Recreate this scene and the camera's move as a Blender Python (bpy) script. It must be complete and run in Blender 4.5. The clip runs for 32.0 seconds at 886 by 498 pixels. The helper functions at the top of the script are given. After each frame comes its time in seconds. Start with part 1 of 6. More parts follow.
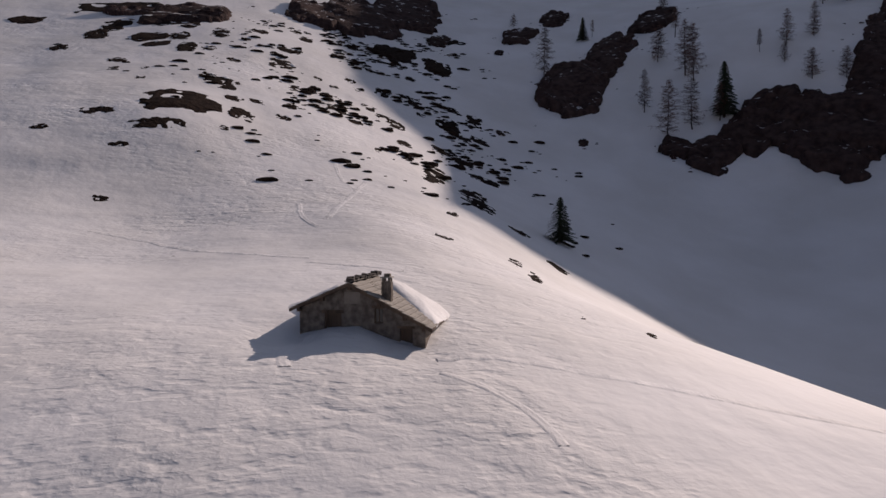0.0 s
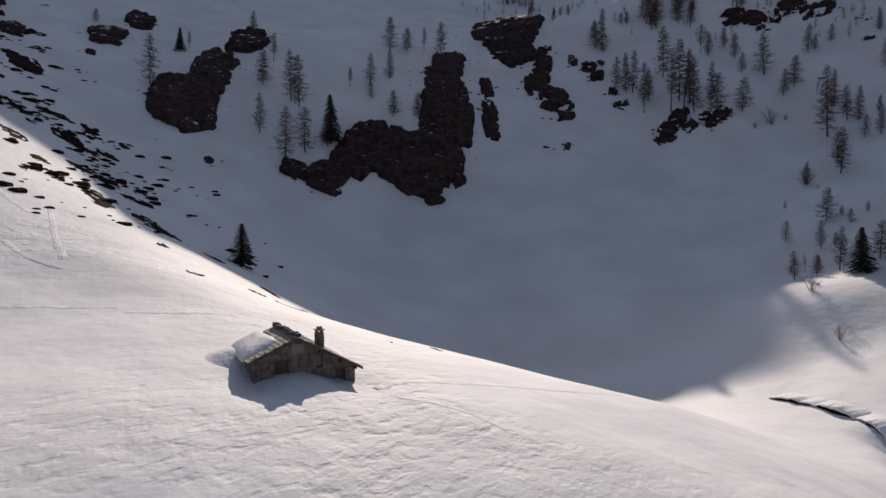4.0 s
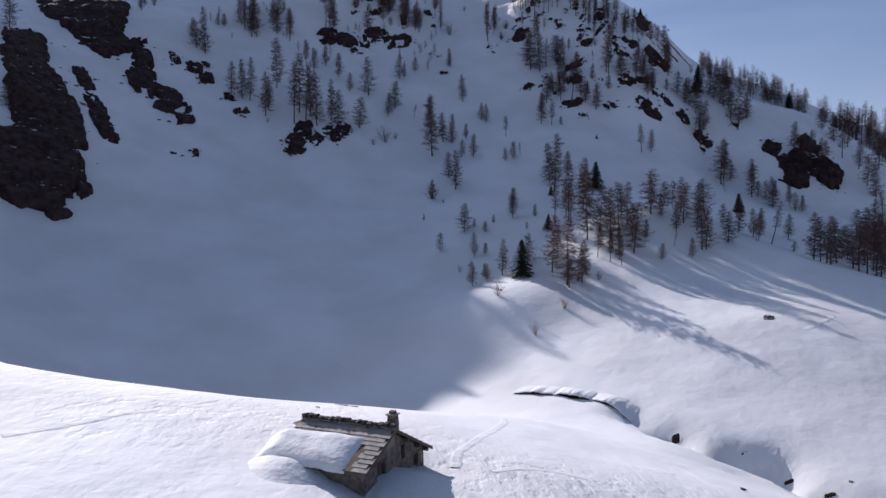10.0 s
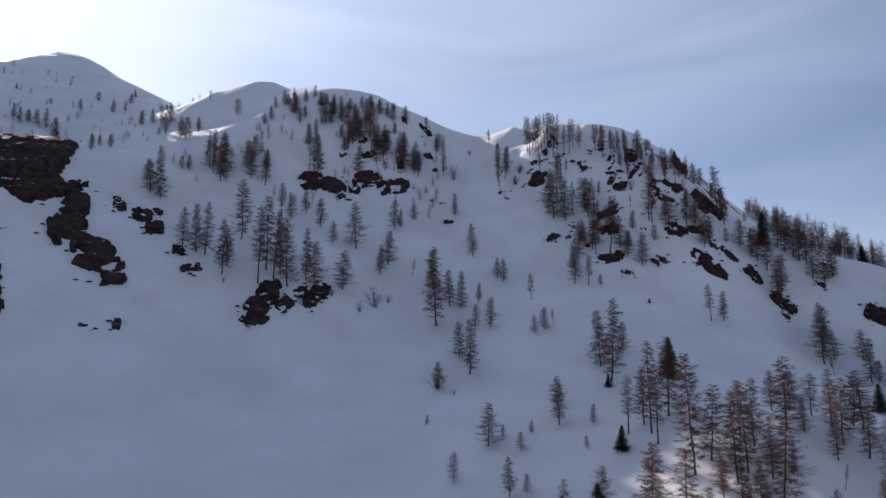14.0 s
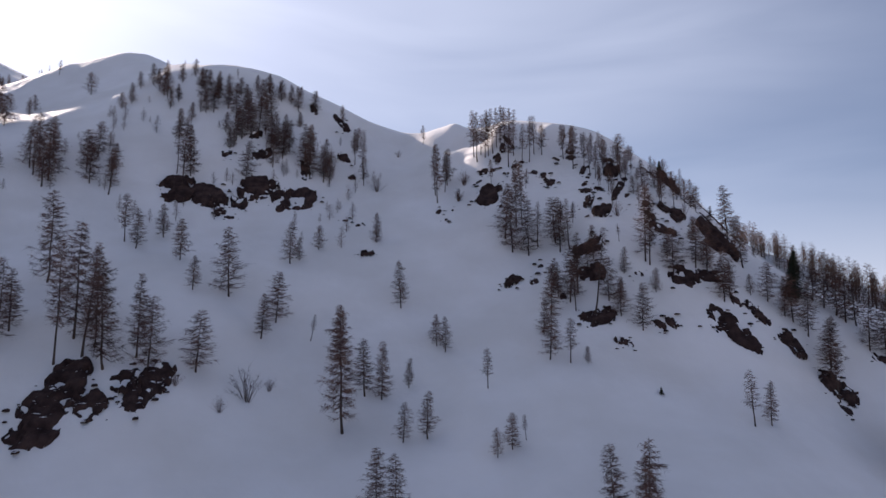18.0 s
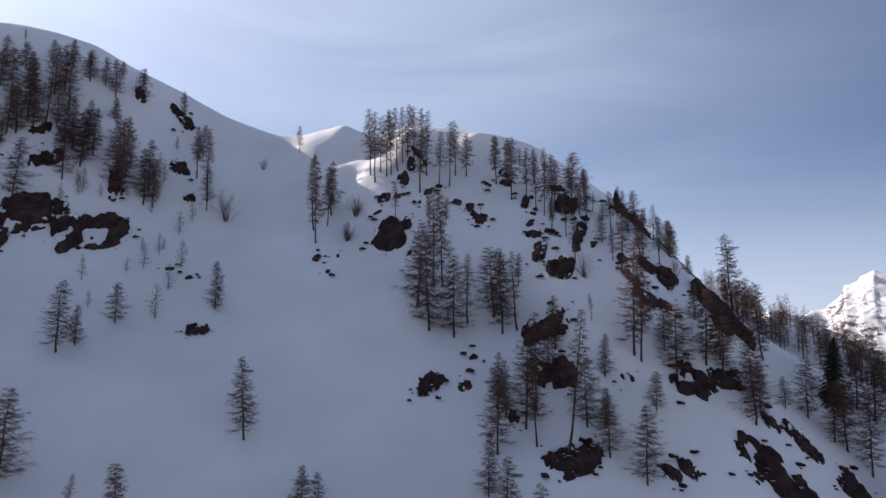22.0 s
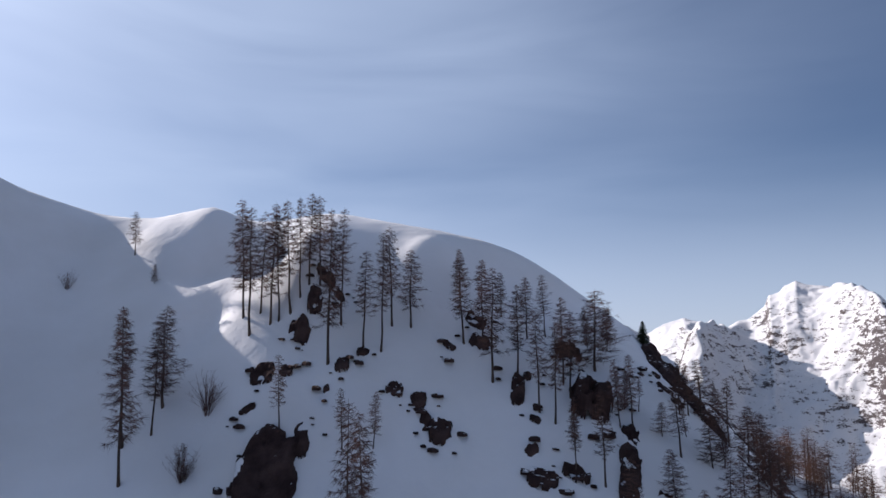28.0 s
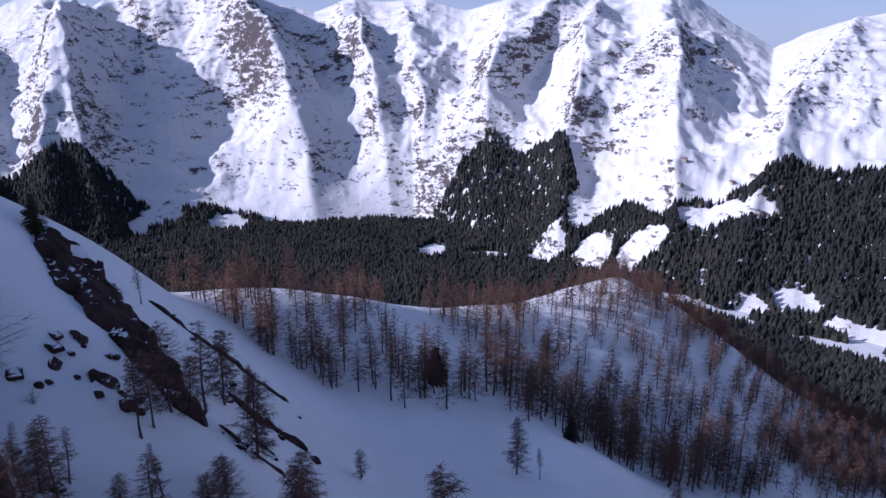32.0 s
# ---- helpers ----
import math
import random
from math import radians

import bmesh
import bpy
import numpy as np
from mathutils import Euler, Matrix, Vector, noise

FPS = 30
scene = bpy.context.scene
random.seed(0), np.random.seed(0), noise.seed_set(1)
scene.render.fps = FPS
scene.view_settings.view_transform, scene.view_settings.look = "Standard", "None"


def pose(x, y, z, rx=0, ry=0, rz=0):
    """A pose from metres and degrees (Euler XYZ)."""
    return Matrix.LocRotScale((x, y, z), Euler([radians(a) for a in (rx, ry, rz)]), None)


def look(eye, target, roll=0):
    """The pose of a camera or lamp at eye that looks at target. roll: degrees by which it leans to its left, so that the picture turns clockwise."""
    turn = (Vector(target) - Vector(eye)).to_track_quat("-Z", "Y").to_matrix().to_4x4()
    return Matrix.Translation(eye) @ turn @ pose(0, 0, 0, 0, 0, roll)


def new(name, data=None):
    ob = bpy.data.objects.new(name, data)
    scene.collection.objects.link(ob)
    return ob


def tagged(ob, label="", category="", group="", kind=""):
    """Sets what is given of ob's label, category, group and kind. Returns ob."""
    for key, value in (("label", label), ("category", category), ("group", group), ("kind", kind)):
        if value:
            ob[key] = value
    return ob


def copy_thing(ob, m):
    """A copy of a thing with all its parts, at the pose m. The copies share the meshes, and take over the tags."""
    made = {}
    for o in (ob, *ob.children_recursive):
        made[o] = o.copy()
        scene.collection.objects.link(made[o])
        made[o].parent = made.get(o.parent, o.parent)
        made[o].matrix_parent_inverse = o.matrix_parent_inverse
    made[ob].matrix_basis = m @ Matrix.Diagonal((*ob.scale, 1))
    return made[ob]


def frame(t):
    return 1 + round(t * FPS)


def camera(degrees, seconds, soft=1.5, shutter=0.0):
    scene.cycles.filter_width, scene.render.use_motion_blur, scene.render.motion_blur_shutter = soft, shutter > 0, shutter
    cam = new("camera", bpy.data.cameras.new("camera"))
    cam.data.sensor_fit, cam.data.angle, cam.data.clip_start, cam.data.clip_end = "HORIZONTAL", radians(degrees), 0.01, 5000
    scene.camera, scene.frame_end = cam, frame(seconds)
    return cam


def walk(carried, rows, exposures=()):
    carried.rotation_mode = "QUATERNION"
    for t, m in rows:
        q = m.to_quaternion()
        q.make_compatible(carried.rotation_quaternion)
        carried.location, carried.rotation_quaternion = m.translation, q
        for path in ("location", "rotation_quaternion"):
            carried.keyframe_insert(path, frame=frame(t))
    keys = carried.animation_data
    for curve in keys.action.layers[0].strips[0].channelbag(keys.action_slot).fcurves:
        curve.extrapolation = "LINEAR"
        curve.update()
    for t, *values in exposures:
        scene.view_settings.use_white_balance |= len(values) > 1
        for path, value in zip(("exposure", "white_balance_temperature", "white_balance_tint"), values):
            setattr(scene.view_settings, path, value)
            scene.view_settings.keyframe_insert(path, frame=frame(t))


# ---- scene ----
cam = camera(64.65, 32.0)
# seconds, place, yaw to the left of +y, pitch and roll in degrees
PATH = [
    (0, 29.61, -8.97, 2.42, 74.30, -3.12, -0.45),
    (0.5, 30.35, -12.03, 2.85, 70.81, -3.19, -0.43),
    (1, 30.98, -15.10, 3.33, 67.30, -3.27, -0.34),
    (1.5, 31.40, -18.62, 3.82, 63.58, -3.33, -0.26),
    (2, 31.47, -22.21, 4.37, 60.01, -3.43, -0.17),
    (2.5, 31.16, -26.22, 5.01, 56.25, -3.48, -0.03),
    (3, 30.49, -30.06, 5.86, 52.43, -3.46, 0.01),
    (3.5, 29.45, -34.04, 6.93, 45.02, -3.45, 0.13),
    (4, 28.05, -37.83, 7.96, 37.87, -3.41, 0.14),
    (4.5, 26.24, -41.67, 9.00, 32.79, -3.44, 0.22),
    (6.5, 14.27, -53.35, 11.63, 14.91, -3.57, 0.42),
    (7, 10.29, -55.24, 11.84, 10.72, -3.53, 0.47),
    (7.5, 6.05, -56.49, 11.98, 6.52, -3.54, 0.49),
    (8, 1.86, -57.12, 12.14, 3.75, -3.56, 0.42),
    (8.5, -1.92, -56.75, 12.13, 1.49, -3.54, 0.30),
    (9, -5.00, -55.00, 12.00, -0.00, -3.50, 0.22),
    (9.5, -7.62, -52.00, 11.98, 0.03, -3.49, 0.17),
    (10, -9.70, -47.25, 12.39, 0.28, -3.51, 0.06),
    (10.5, -11.45, -40.56, 13.16, 0.30, -3.03, -0.01),
    (11, -12.72, -33.03, 14.22, 0.26, -0.05, -0.03),
    (11.5, -13.21, -25.00, 15.10, 0.24, 4.23, -0.10),
    (12, -13.36, -16.35, 16.04, 0.16, 8.61, -0.05),
    (12.5, -13.82, -7.72, 16.48, -0.00, 9.02, -0.04),
    (13, -13.93, 0.82, 17.22, -0.09, 8.99, -0.04),
    (13.5, -13.91, 9.38, 19.21, -0.13, 8.98, -0.04),
    (15.5, -13.06, 44.41, 31.80, -0.97, 8.78, -0.07),
    (16, -12.75, 53.49, 35.13, -2.06, 8.68, -0.10),
    (16.5, -12.48, 62.32, 38.18, -3.12, 8.60, -0.07),
    (17, -11.95, 71.19, 41.12, -4.09, 8.51, 0.00),
    (17.5, -11.29, 80.10, 44.30, -5.06, 8.42, -0.05),
    (18, -11.14, 88.95, 47.25, -6.26, 8.33, 0.03),
    (18.5, -10.51, 97.80, 50.12, -7.36, 8.32, 0.13),
    (19, -9.87, 106.46, 52.87, -8.45, 8.30, 0.31),
    (19.5, -9.01, 114.93, 55.83, -9.52, 8.25, 0.44),
    (20, -8.12, 123.10, 58.69, -10.82, 8.26, 0.42),
    (20.5, -6.91, 130.98, 61.61, -12.27, 8.30, 0.28),
    (21, -5.62, 138.84, 64.59, -13.39, 8.32, 0.23),
    (21.5, -4.35, 146.48, 67.41, -14.51, 8.37, 0.18),
    (22, -2.66, 153.76, 70.46, -15.50, 8.29, 0.02),
    (22.5, -1.04, 161.09, 73.42, -16.61, 8.32, -0.05),
    (23, 0.51, 168.04, 76.47, -17.79, 8.31, -0.18),
    (23.5, 2.25, 174.80, 79.51, -18.96, 8.35, -0.20),
    (24, 4.01, 180.97, 82.58, -19.36, 8.39, -0.20),
    (24.5, 5.79, 186.81, 85.44, -19.35, 8.52, -0.29),
    (26.5, 11.35, 204.53, 97.77, -19.46, 8.66, -0.58),
    (27, 12.51, 207.96, 100.77, -19.50, 8.65, -0.59),
    (27.5, 13.73, 211.47, 103.92, -19.92, 8.55, -0.55),
    (28, 15.21, 215.74, 106.99, -21.07, 8.49, -0.50),
    (28.5, 16.90, 220.58, 110.09, -23.25, 8.37, -0.43),
    (29, 19.03, 225.65, 113.06, -30.31, 7.29, -0.35),
    (29.5, 21.54, 230.78, 116.05, -39.88, 3.80, -0.17),
    (30, 25.25, 236.75, 118.67, -49.29, -0.58, -0.00),
    (30.5, 29.11, 241.75, 121.06, -58.48, -5.66, 0.09),
    (31, 32.32, 245.13, 123.70, -66.40, -11.51, 0.04),
    (31.5, 36.26, 248.42, 125.94, -68.31, -16.61, -0.02),
    (32, 41.28, 251.75, 127.17, -68.54, -17.45, 0.10),
]
# seconds, stops, kelvin and tint of the clip's own exposure
EXPOSURES = [(0, -0.98, 6700, 24), (2, -0.98, 6600, 17), (4, -0.7, 6500, 17), (6.5, -0.36, 5900, 18), (9.3, -0.36, 6050, 18), (10, -0.3, 5600, 19), (10.5, -0.14, 5600, 24), (11, 0.04, 5800, 30),
             (12, 0.06, 6000, 18), (16, 0.18, 6350, 20), (17, 0.34, 7000, 34), (18.5, 0.2, 6350, 19), (24, 0.16, 6150, 19), (28, -0.08, 5900, 17), (29.2, -0.24, 5700, 17),
             (30, -0.46, 5150, 19), (31, -0.56, 5150, 24), (32, -0.32, 5050, 29)]
walk(cam, [(t, pose(x, y, z, 90 + pitch, 0, yaw) @ pose(0, 0, 0, 0, 0, roll)) for t, x, y, z, yaw, pitch, roll in PATH], EXPOSURES)

# ---- daylight ----
SUN_AZIMUTH, SUN_HEIGHT = radians(35.5), radians(27.35)  # to the left of +y, above the horizon
SUN_WAY = Vector((-math.sin(SUN_AZIMUTH) * math.cos(SUN_HEIGHT), math.cos(SUN_AZIMUTH) * math.cos(SUN_HEIGHT), math.sin(SUN_HEIGHT)))
sun = new("sun", bpy.data.lights.new("sun", "SUN"))
sun.data.energy, sun.data.angle, sun.data.color = 6.9, radians(0.4), (1.0, 0.89, 0.755)
sun.matrix_world = look(SUN_WAY * 100, (0, 0, 0))

world = bpy.data.worlds.new("sky")
scene.world = world
world.use_nodes = True
wt = world.node_tree
wt.nodes.clear()
w_out = wt.nodes.new("ShaderNodeOutputWorld")
w_bg = wt.nodes.new("ShaderNodeBackground")
w_sky = wt.nodes.new("ShaderNodeTexSky")
w_sky.sky_type, w_sky.sun_disc = "NISHITA", False
w_sky.sun_elevation, w_sky.sun_rotation = SUN_HEIGHT, -SUN_AZIMUTH
w_sky.altitude, w_sky.air_density, w_sky.dust_density, w_sky.ozone_density = 1900, 1.05, 0.4, 3.0
w_bg.inputs["Strength"].default_value = 0.068
# thin high cloud: long streaks drawn out along the sky
w_geo = wt.nodes.new("ShaderNodeTexCoord")
w_map = wt.nodes.new("ShaderNodeMapping")
w_map.inputs["Rotation"].default_value = (0.0, radians(-9), radians(20))
w_map.inputs["Scale"].default_value = (1.0, 1.0, 4.6)
w_noise = wt.nodes.new("ShaderNodeTexNoise")
w_noise.inputs["Scale"].default_value, w_noise.inputs["Detail"].default_value = 1.7, 4.0
w_noise.inputs["Roughness"].default_value, w_noise.inputs["Distortion"].default_value = 0.46, 0.5
w_ramp = wt.nodes.new("ShaderNodeMapRange")
w_ramp.inputs["From Min"].default_value, w_ramp.inputs["From Max"].default_value = -0.1, 0.85
w_ramp.inputs["To Max"].default_value = 0.85
w_mix = wt.nodes.new("ShaderNodeMix")
w_mix.data_type = "RGBA"
w_mix.inputs["B"].default_value = (8.6, 10.2, 12.2, 1)
wt.links.new(w_geo.outputs["Generated"], w_map.inputs["Vector"])
wt.links.new(w_map.outputs["Vector"], w_noise.inputs["Vector"])
wt.links.new(w_noise.outputs["Fac"], w_ramp.inputs["Value"])
wt.links.new(w_sky.outputs["Color"], w_mix.inputs["A"])
# the veil thins out away from the sun, and a bright haze lies round it
w_dot = wt.nodes.new("ShaderNodeVectorMath")
w_dot.operation = "DOT_PRODUCT"
w_dot.inputs[1].default_value = SUN_WAY
w_pos = wt.nodes.new("ShaderNodeMath")
w_pos.operation = "MAXIMUM"
w_pos.inputs[1].default_value = 0.0
w_pow = wt.nodes.new("ShaderNodeMath")
w_pow.operation = "POWER"
w_pow.inputs[1].default_value = 11.0
w_glow = wt.nodes.new("ShaderNodeMix")
w_glow.data_type, w_glow.blend_type = "RGBA", "ADD"
w_glow.inputs["B"].default_value = (8.0, 8.2, 8.4, 1)
wt.links.new(w_geo.outputs["Generated"], w_dot.inputs[0])
wt.links.new(w_dot.outputs["Value"], w_pos.inputs[0])
wt.links.new(w_pos.outputs[0], w_pow.inputs[0])
wt.links.new(w_pow.outputs[0], w_glow.inputs["Factor"])
w_thin = wt.nodes.new("ShaderNodeMapRange")
w_thin.interpolation_type = "SMOOTHSTEP"
w_thin.inputs["From Min"].default_value, w_thin.inputs["From Max"].default_value = -0.05, 0.9
w_thin.inputs["To Min"].default_value = 0.1
w_veil = wt.nodes.new("ShaderNodeMath")
w_veil.operation = "MULTIPLY"
wt.links.new(w_dot.outputs["Value"], w_thin.inputs["Value"])
wt.links.new(w_ramp.outputs["Result"], w_veil.inputs[0])
wt.links.new(w_thin.outputs["Result"], w_veil.inputs[1])
wt.links.new(w_veil.outputs[0], w_mix.inputs["Factor"])
wt.links.new(w_mix.outputs["Result"], w_glow.inputs["A"])
# pale haze along the horizon
w_up = wt.nodes.new("ShaderNodeSeparateXYZ")
w_low = wt.nodes.new("ShaderNodeMapRange")
w_low.interpolation_type = "SMOOTHSTEP"
w_low.inputs["From Min"].default_value, w_low.inputs["From Max"].default_value = 0.26, 0.0
w_low.inputs["To Max"].default_value = 0.65
w_haze = wt.nodes.new("ShaderNodeMix")
w_haze.data_type = "RGBA"
w_haze.inputs["B"].default_value = (9.2, 10.2, 11.6, 1)
wt.links.new(w_geo.outputs["Generated"], w_up.inputs["Vector"])
wt.links.new(w_up.outputs["Z"], w_low.inputs["Value"])
wt.links.new(w_low.outputs["Result"], w_haze.inputs["Factor"])
wt.links.new(w_glow.outputs["Result"], w_haze.inputs["A"])
wt.links.new(w_haze.outputs["Result"], w_bg.inputs["Color"])
wt.links.new(w_bg.outputs["Background"], w_out.inputs["Surface"])

# ---- materials ----
def material(name, colour, rough=0.8, metal=0.0, second=None, scale=1.0, spread=(0.35, 0.65), bumps=(), detail=6.0, stretch=(1, 1, 1), vary=0.0, spec=0.3):
    """A surface of two colours mixed by noise, with bumps: (scale, strength, distance in metres)."""
    m = bpy.data.materials.new(name)
    m.use_nodes = True
    n, l = m.node_tree.nodes, m.node_tree.links
    b = n["Principled BSDF"]
    b.inputs["Roughness"].default_value, b.inputs["Metallic"].default_value = rough, metal
    b.inputs["Specular IOR Level"].default_value = spec
    at = n.new("ShaderNodeTexCoord")
    mp = n.new("ShaderNodeMapping")
    mp.inputs["Scale"].default_value = stretch
    l.new(at.outputs["Object"], mp.inputs["Vector"])
    if second:
        t = n.new("ShaderNodeTexNoise")
        t.inputs["Scale"].default_value, t.inputs["Detail"].default_value = scale, detail
        r = n.new("ShaderNodeMapRange")
        r.inputs["From Min"].default_value, r.inputs["From Max"].default_value = spread
        x = n.new("ShaderNodeMix")
        x.data_type = "RGBA"
        x.inputs["A"].default_value, x.inputs["B"].default_value = (*colour, 1), (*second, 1)
        l.new(mp.outputs["Vector"], t.inputs["Vector"])
        l.new(t.outputs["Fac"], r.inputs["Value"])
        l.new(r.outputs["Result"], x.inputs["Factor"])
        out = x.outputs["Result"]
        if vary:
            o = n.new("ShaderNodeObjectInfo")
            h = n.new("ShaderNodeHueSaturation")
            k = n.new("ShaderNodeMapRange")
            k.inputs["To Min"].default_value, k.inputs["To Max"].default_value = 1 - vary, 1 + vary
            l.new(o.outputs["Random"], k.inputs["Value"])
            l.new(k.outputs["Result"], h.inputs["Value"])
            l.new(out, h.inputs["Color"])
            out = h.outputs["Color"]
        l.new(out, b.inputs["Base Color"])
    else:
        b.inputs["Base Color"].default_value = (*colour, 1)
    last = None
    for s, strength, far in bumps:
        t = n.new("ShaderNodeTexNoise")
        t.inputs["Scale"].default_value, t.inputs["Detail"].default_value = s, 5.0
        k = n.new("ShaderNodeBump")
        k.inputs["Strength"].default_value, k.inputs["Distance"].default_value = strength, far
        l.new(mp.outputs["Vector"], t.inputs["Vector"])
        l.new(t.outputs["Fac"], k.inputs["Height"])
        if last:
            l.new(last, k.inputs["Normal"])
        last = k.outputs["Normal"]
    if last:
        l.new(last, b.inputs["Normal"])
    return m


SNOW = material("snow", (0.80, 0.80, 0.81), 0.75, second=(0.72, 0.715, 0.71), scale=0.06, bumps=((0.16, 0.5, 0.9), (0.75, 0.5, 0.28), (3.2, 0.45, 0.06)), spec=0.25, stretch=(1, 1.25, 1))
GROUND_SNOW = material("slope_snow", (0.80, 0.80, 0.81), 0.75, second=(0.71, 0.705, 0.70), scale=0.05, bumps=((0.10, 0.5, 1.2),), spec=0.25)


def sun_cups(mat):
    """Wind ripples and sun cups: strong on the sunny pasture, faint on the shaded faces, in patches."""
    n, l = mat.node_tree.nodes, mat.node_tree.links
    b = n["Principled BSDF"]
    last = b.inputs["Normal"].links[0].from_socket
    at, sep = n.new("ShaderNodeTexCoord"), n.new("ShaderNodeSeparateXYZ")
    l.new(at.outputs["Object"], sep.inputs["Vector"])
    sunny = n.new("ShaderNodeMapRange")
    sunny.inputs["From Min"].default_value, sunny.inputs["From Max"].default_value = 48.0, 18.0
    sunny.inputs["To Min"].default_value, sunny.inputs["To Max"].default_value = 0.16, 1.0
    l.new(sep.outputs["Y"], sunny.inputs["Value"])
    patch, part_of = n.new("ShaderNodeTexNoise"), n.new("ShaderNodeMapRange")
    patch.inputs["Scale"].default_value, patch.inputs["Detail"].default_value = 0.035, 3.0
    part_of.inputs["From Min"].default_value, part_of.inputs["From Max"].default_value = 0.42, 0.64
    part_of.inputs["To Min"].default_value = 0.18
    l.new(at.outputs["Object"], patch.inputs["Vector"])
    l.new(patch.outputs["Fac"], part_of.inputs["Value"])
    amount = n.new("ShaderNodeMath")
    amount.operation = "MULTIPLY"
    l.new(sunny.outputs["Result"], amount.inputs[0])
    l.new(part_of.outputs["Result"], amount.inputs[1])
    for size, stretch, far, detail in ((0.25, (1.5, 0.8, 1.0), 0.26, 4.0), (1.0, (1.4, 0.8, 1.0), 0.09, 4.0), (3.4, (1.2, 0.9, 1), 0.03, 2.0)):
        mp, t, k = n.new("ShaderNodeMapping"), n.new("ShaderNodeTexNoise"), n.new("ShaderNodeBump")
        mp.inputs["Scale"].default_value, mp.inputs["Rotation"].default_value = stretch, (0, 0, radians(24))
        t.inputs["Scale"].default_value, t.inputs["Detail"].default_value, t.inputs["Distortion"].default_value = size, detail, 0.5
        k.inputs["Distance"].default_value = far
        l.new(at.outputs["Object"], mp.inputs["Vector"])
        l.new(mp.outputs["Vector"], t.inputs["Vector"])
        l.new(t.outputs["Fac"], k.inputs["Height"])
        l.new(amount.outputs[0], k.inputs["Strength"])
        l.new(last, k.inputs["Normal"])
        last = k.outputs["Normal"]
    # short dents where clods and melt have pitted the crust
    t, r, k = n.new("ShaderNodeTexNoise"), n.new("ShaderNodeMapRange"), n.new("ShaderNodeBump")
    mp = n.new("ShaderNodeMapping")
    mp.inputs["Scale"].default_value = (1.3, 0.75, 1.0)
    t.inputs["Scale"].default_value, t.inputs["Detail"].default_value = 0.85, 2.0
    r.inputs["From Min"].default_value, r.inputs["From Max"].default_value = 0.50, 0.72
    r.inputs["To Max"].default_value = -1.0
    k.inputs["Distance"].default_value = 0.07
    l.new(at.outputs["Object"], mp.inputs["Vector"])
    l.new(mp.outputs["Vector"], t.inputs["Vector"])
    l.new(t.outputs["Fac"], r.inputs["Value"])
    l.new(r.outputs["Result"], k.inputs["Height"])
    l.new(amount.outputs[0], k.inputs["Strength"])
    l.new(last, k.inputs["Normal"])
    l.new(k.outputs["Normal"], b.inputs["Normal"])


sun_cups(GROUND_SNOW)
ROCK = material("rock", (0.055, 0.040, 0.034), 0.9, second=(0.14, 0.105, 0.09), scale=0.5, bumps=((0.8, 0.8, 0.5), (4.0, 0.7, 0.12)), vary=0.2)
BARK = material("larch_bark", (0.05, 0.036, 0.030), 0.9, second=(0.10, 0.072, 0.058), scale=3.0, bumps=((9.0, 0.6, 0.03),), stretch=(1, 1, 0.25), vary=0.15)
TWIG = material("larch_twigs", (0.058, 0.036, 0.034), 0.9, second=(0.160, 0.084, 0.062), scale=0.6, vary=0.25)
NEEDLE = material("fir_needles", (0.022, 0.032, 0.020), 0.8, second=(0.045, 0.055, 0.030), scale=1.2, vary=0.2)

# the lie of the land: heights along the stations in y, one profile for each station in x
Y_STATIONS = [-140, -80, -40, -20, -6, 8, 25, 42, 60, 85, 110, 140, 175, 205, 230, 250, 270, 290, 307, 320, 332, 344, 356, 372, 395, 430, 475, 530, 620]
X_STATIONS, PROFILES = [], []


def profile(x, *heights):
    X_STATIONS.append(x)
    PROFILES.append(heights)


profile(-520, 207.4, 209.5, 211.0, 211.8, 212.5, 213.3, 214.4, 215.7, 217.3, 220.3, 224.0, 229.8, 238.3, 247.1, 255.4, 262.4, 269.6, 276.7, 282.6, 286.9, 290.5, 293.7, 296.6, 299.6, 302.2, 302.0, 295.4, 283.0, 268.1)
profile(-420, 159.2, 160.2, 160.3, 160.2, 160.1, 159.9, 159.8, 159.7, 159.8, 160.8, 163.0, 167.7, 175.8, 185.0, 194.3, 203.1, 212.8, 223.4, 232.8, 240.0, 246.5, 252.8, 258.6, 265.3, 271.2, 268.0, 254.2, 244.8, 247.8)
profile(-350, 125.0, 125.6, 125.7, 125.5, 125.2, 124.6, 123.7, 122.8, 122.1, 122.0, 123.3, 126.8, 133.3, 140.6, 147.9, 155.0, 164.3, 174.7, 183.8, 190.8, 197.1, 203.2, 208.9, 215.6, 222.4, 225.0, 221.1, 231.8, 244.8)
profile(-300, 100.0, 100.4, 100.8, 100.6, 100.1, 99.5, 98.4, 97.3, 96.4, 96.2, 97.6, 101.9, 109.3, 116.7, 123.5, 129.5, 136.4, 143.9, 150.7, 156.1, 161.1, 166.2, 171.4, 178.3, 188.2, 203.1, 224.7, 255.6, 235.9)
profile(-250, 74.6, 75.0, 77.0, 77.6, 77.3, 76.3, 74.6, 72.8, 71.3, 71.2, 73.8, 81.1, 91.6, 99.8, 106.1, 111.1, 116.1, 121.2, 125.7, 129.3, 133.1, 137.3, 142.0, 149.3, 161.9, 185.4, 215.1, 228.6, 207.3)
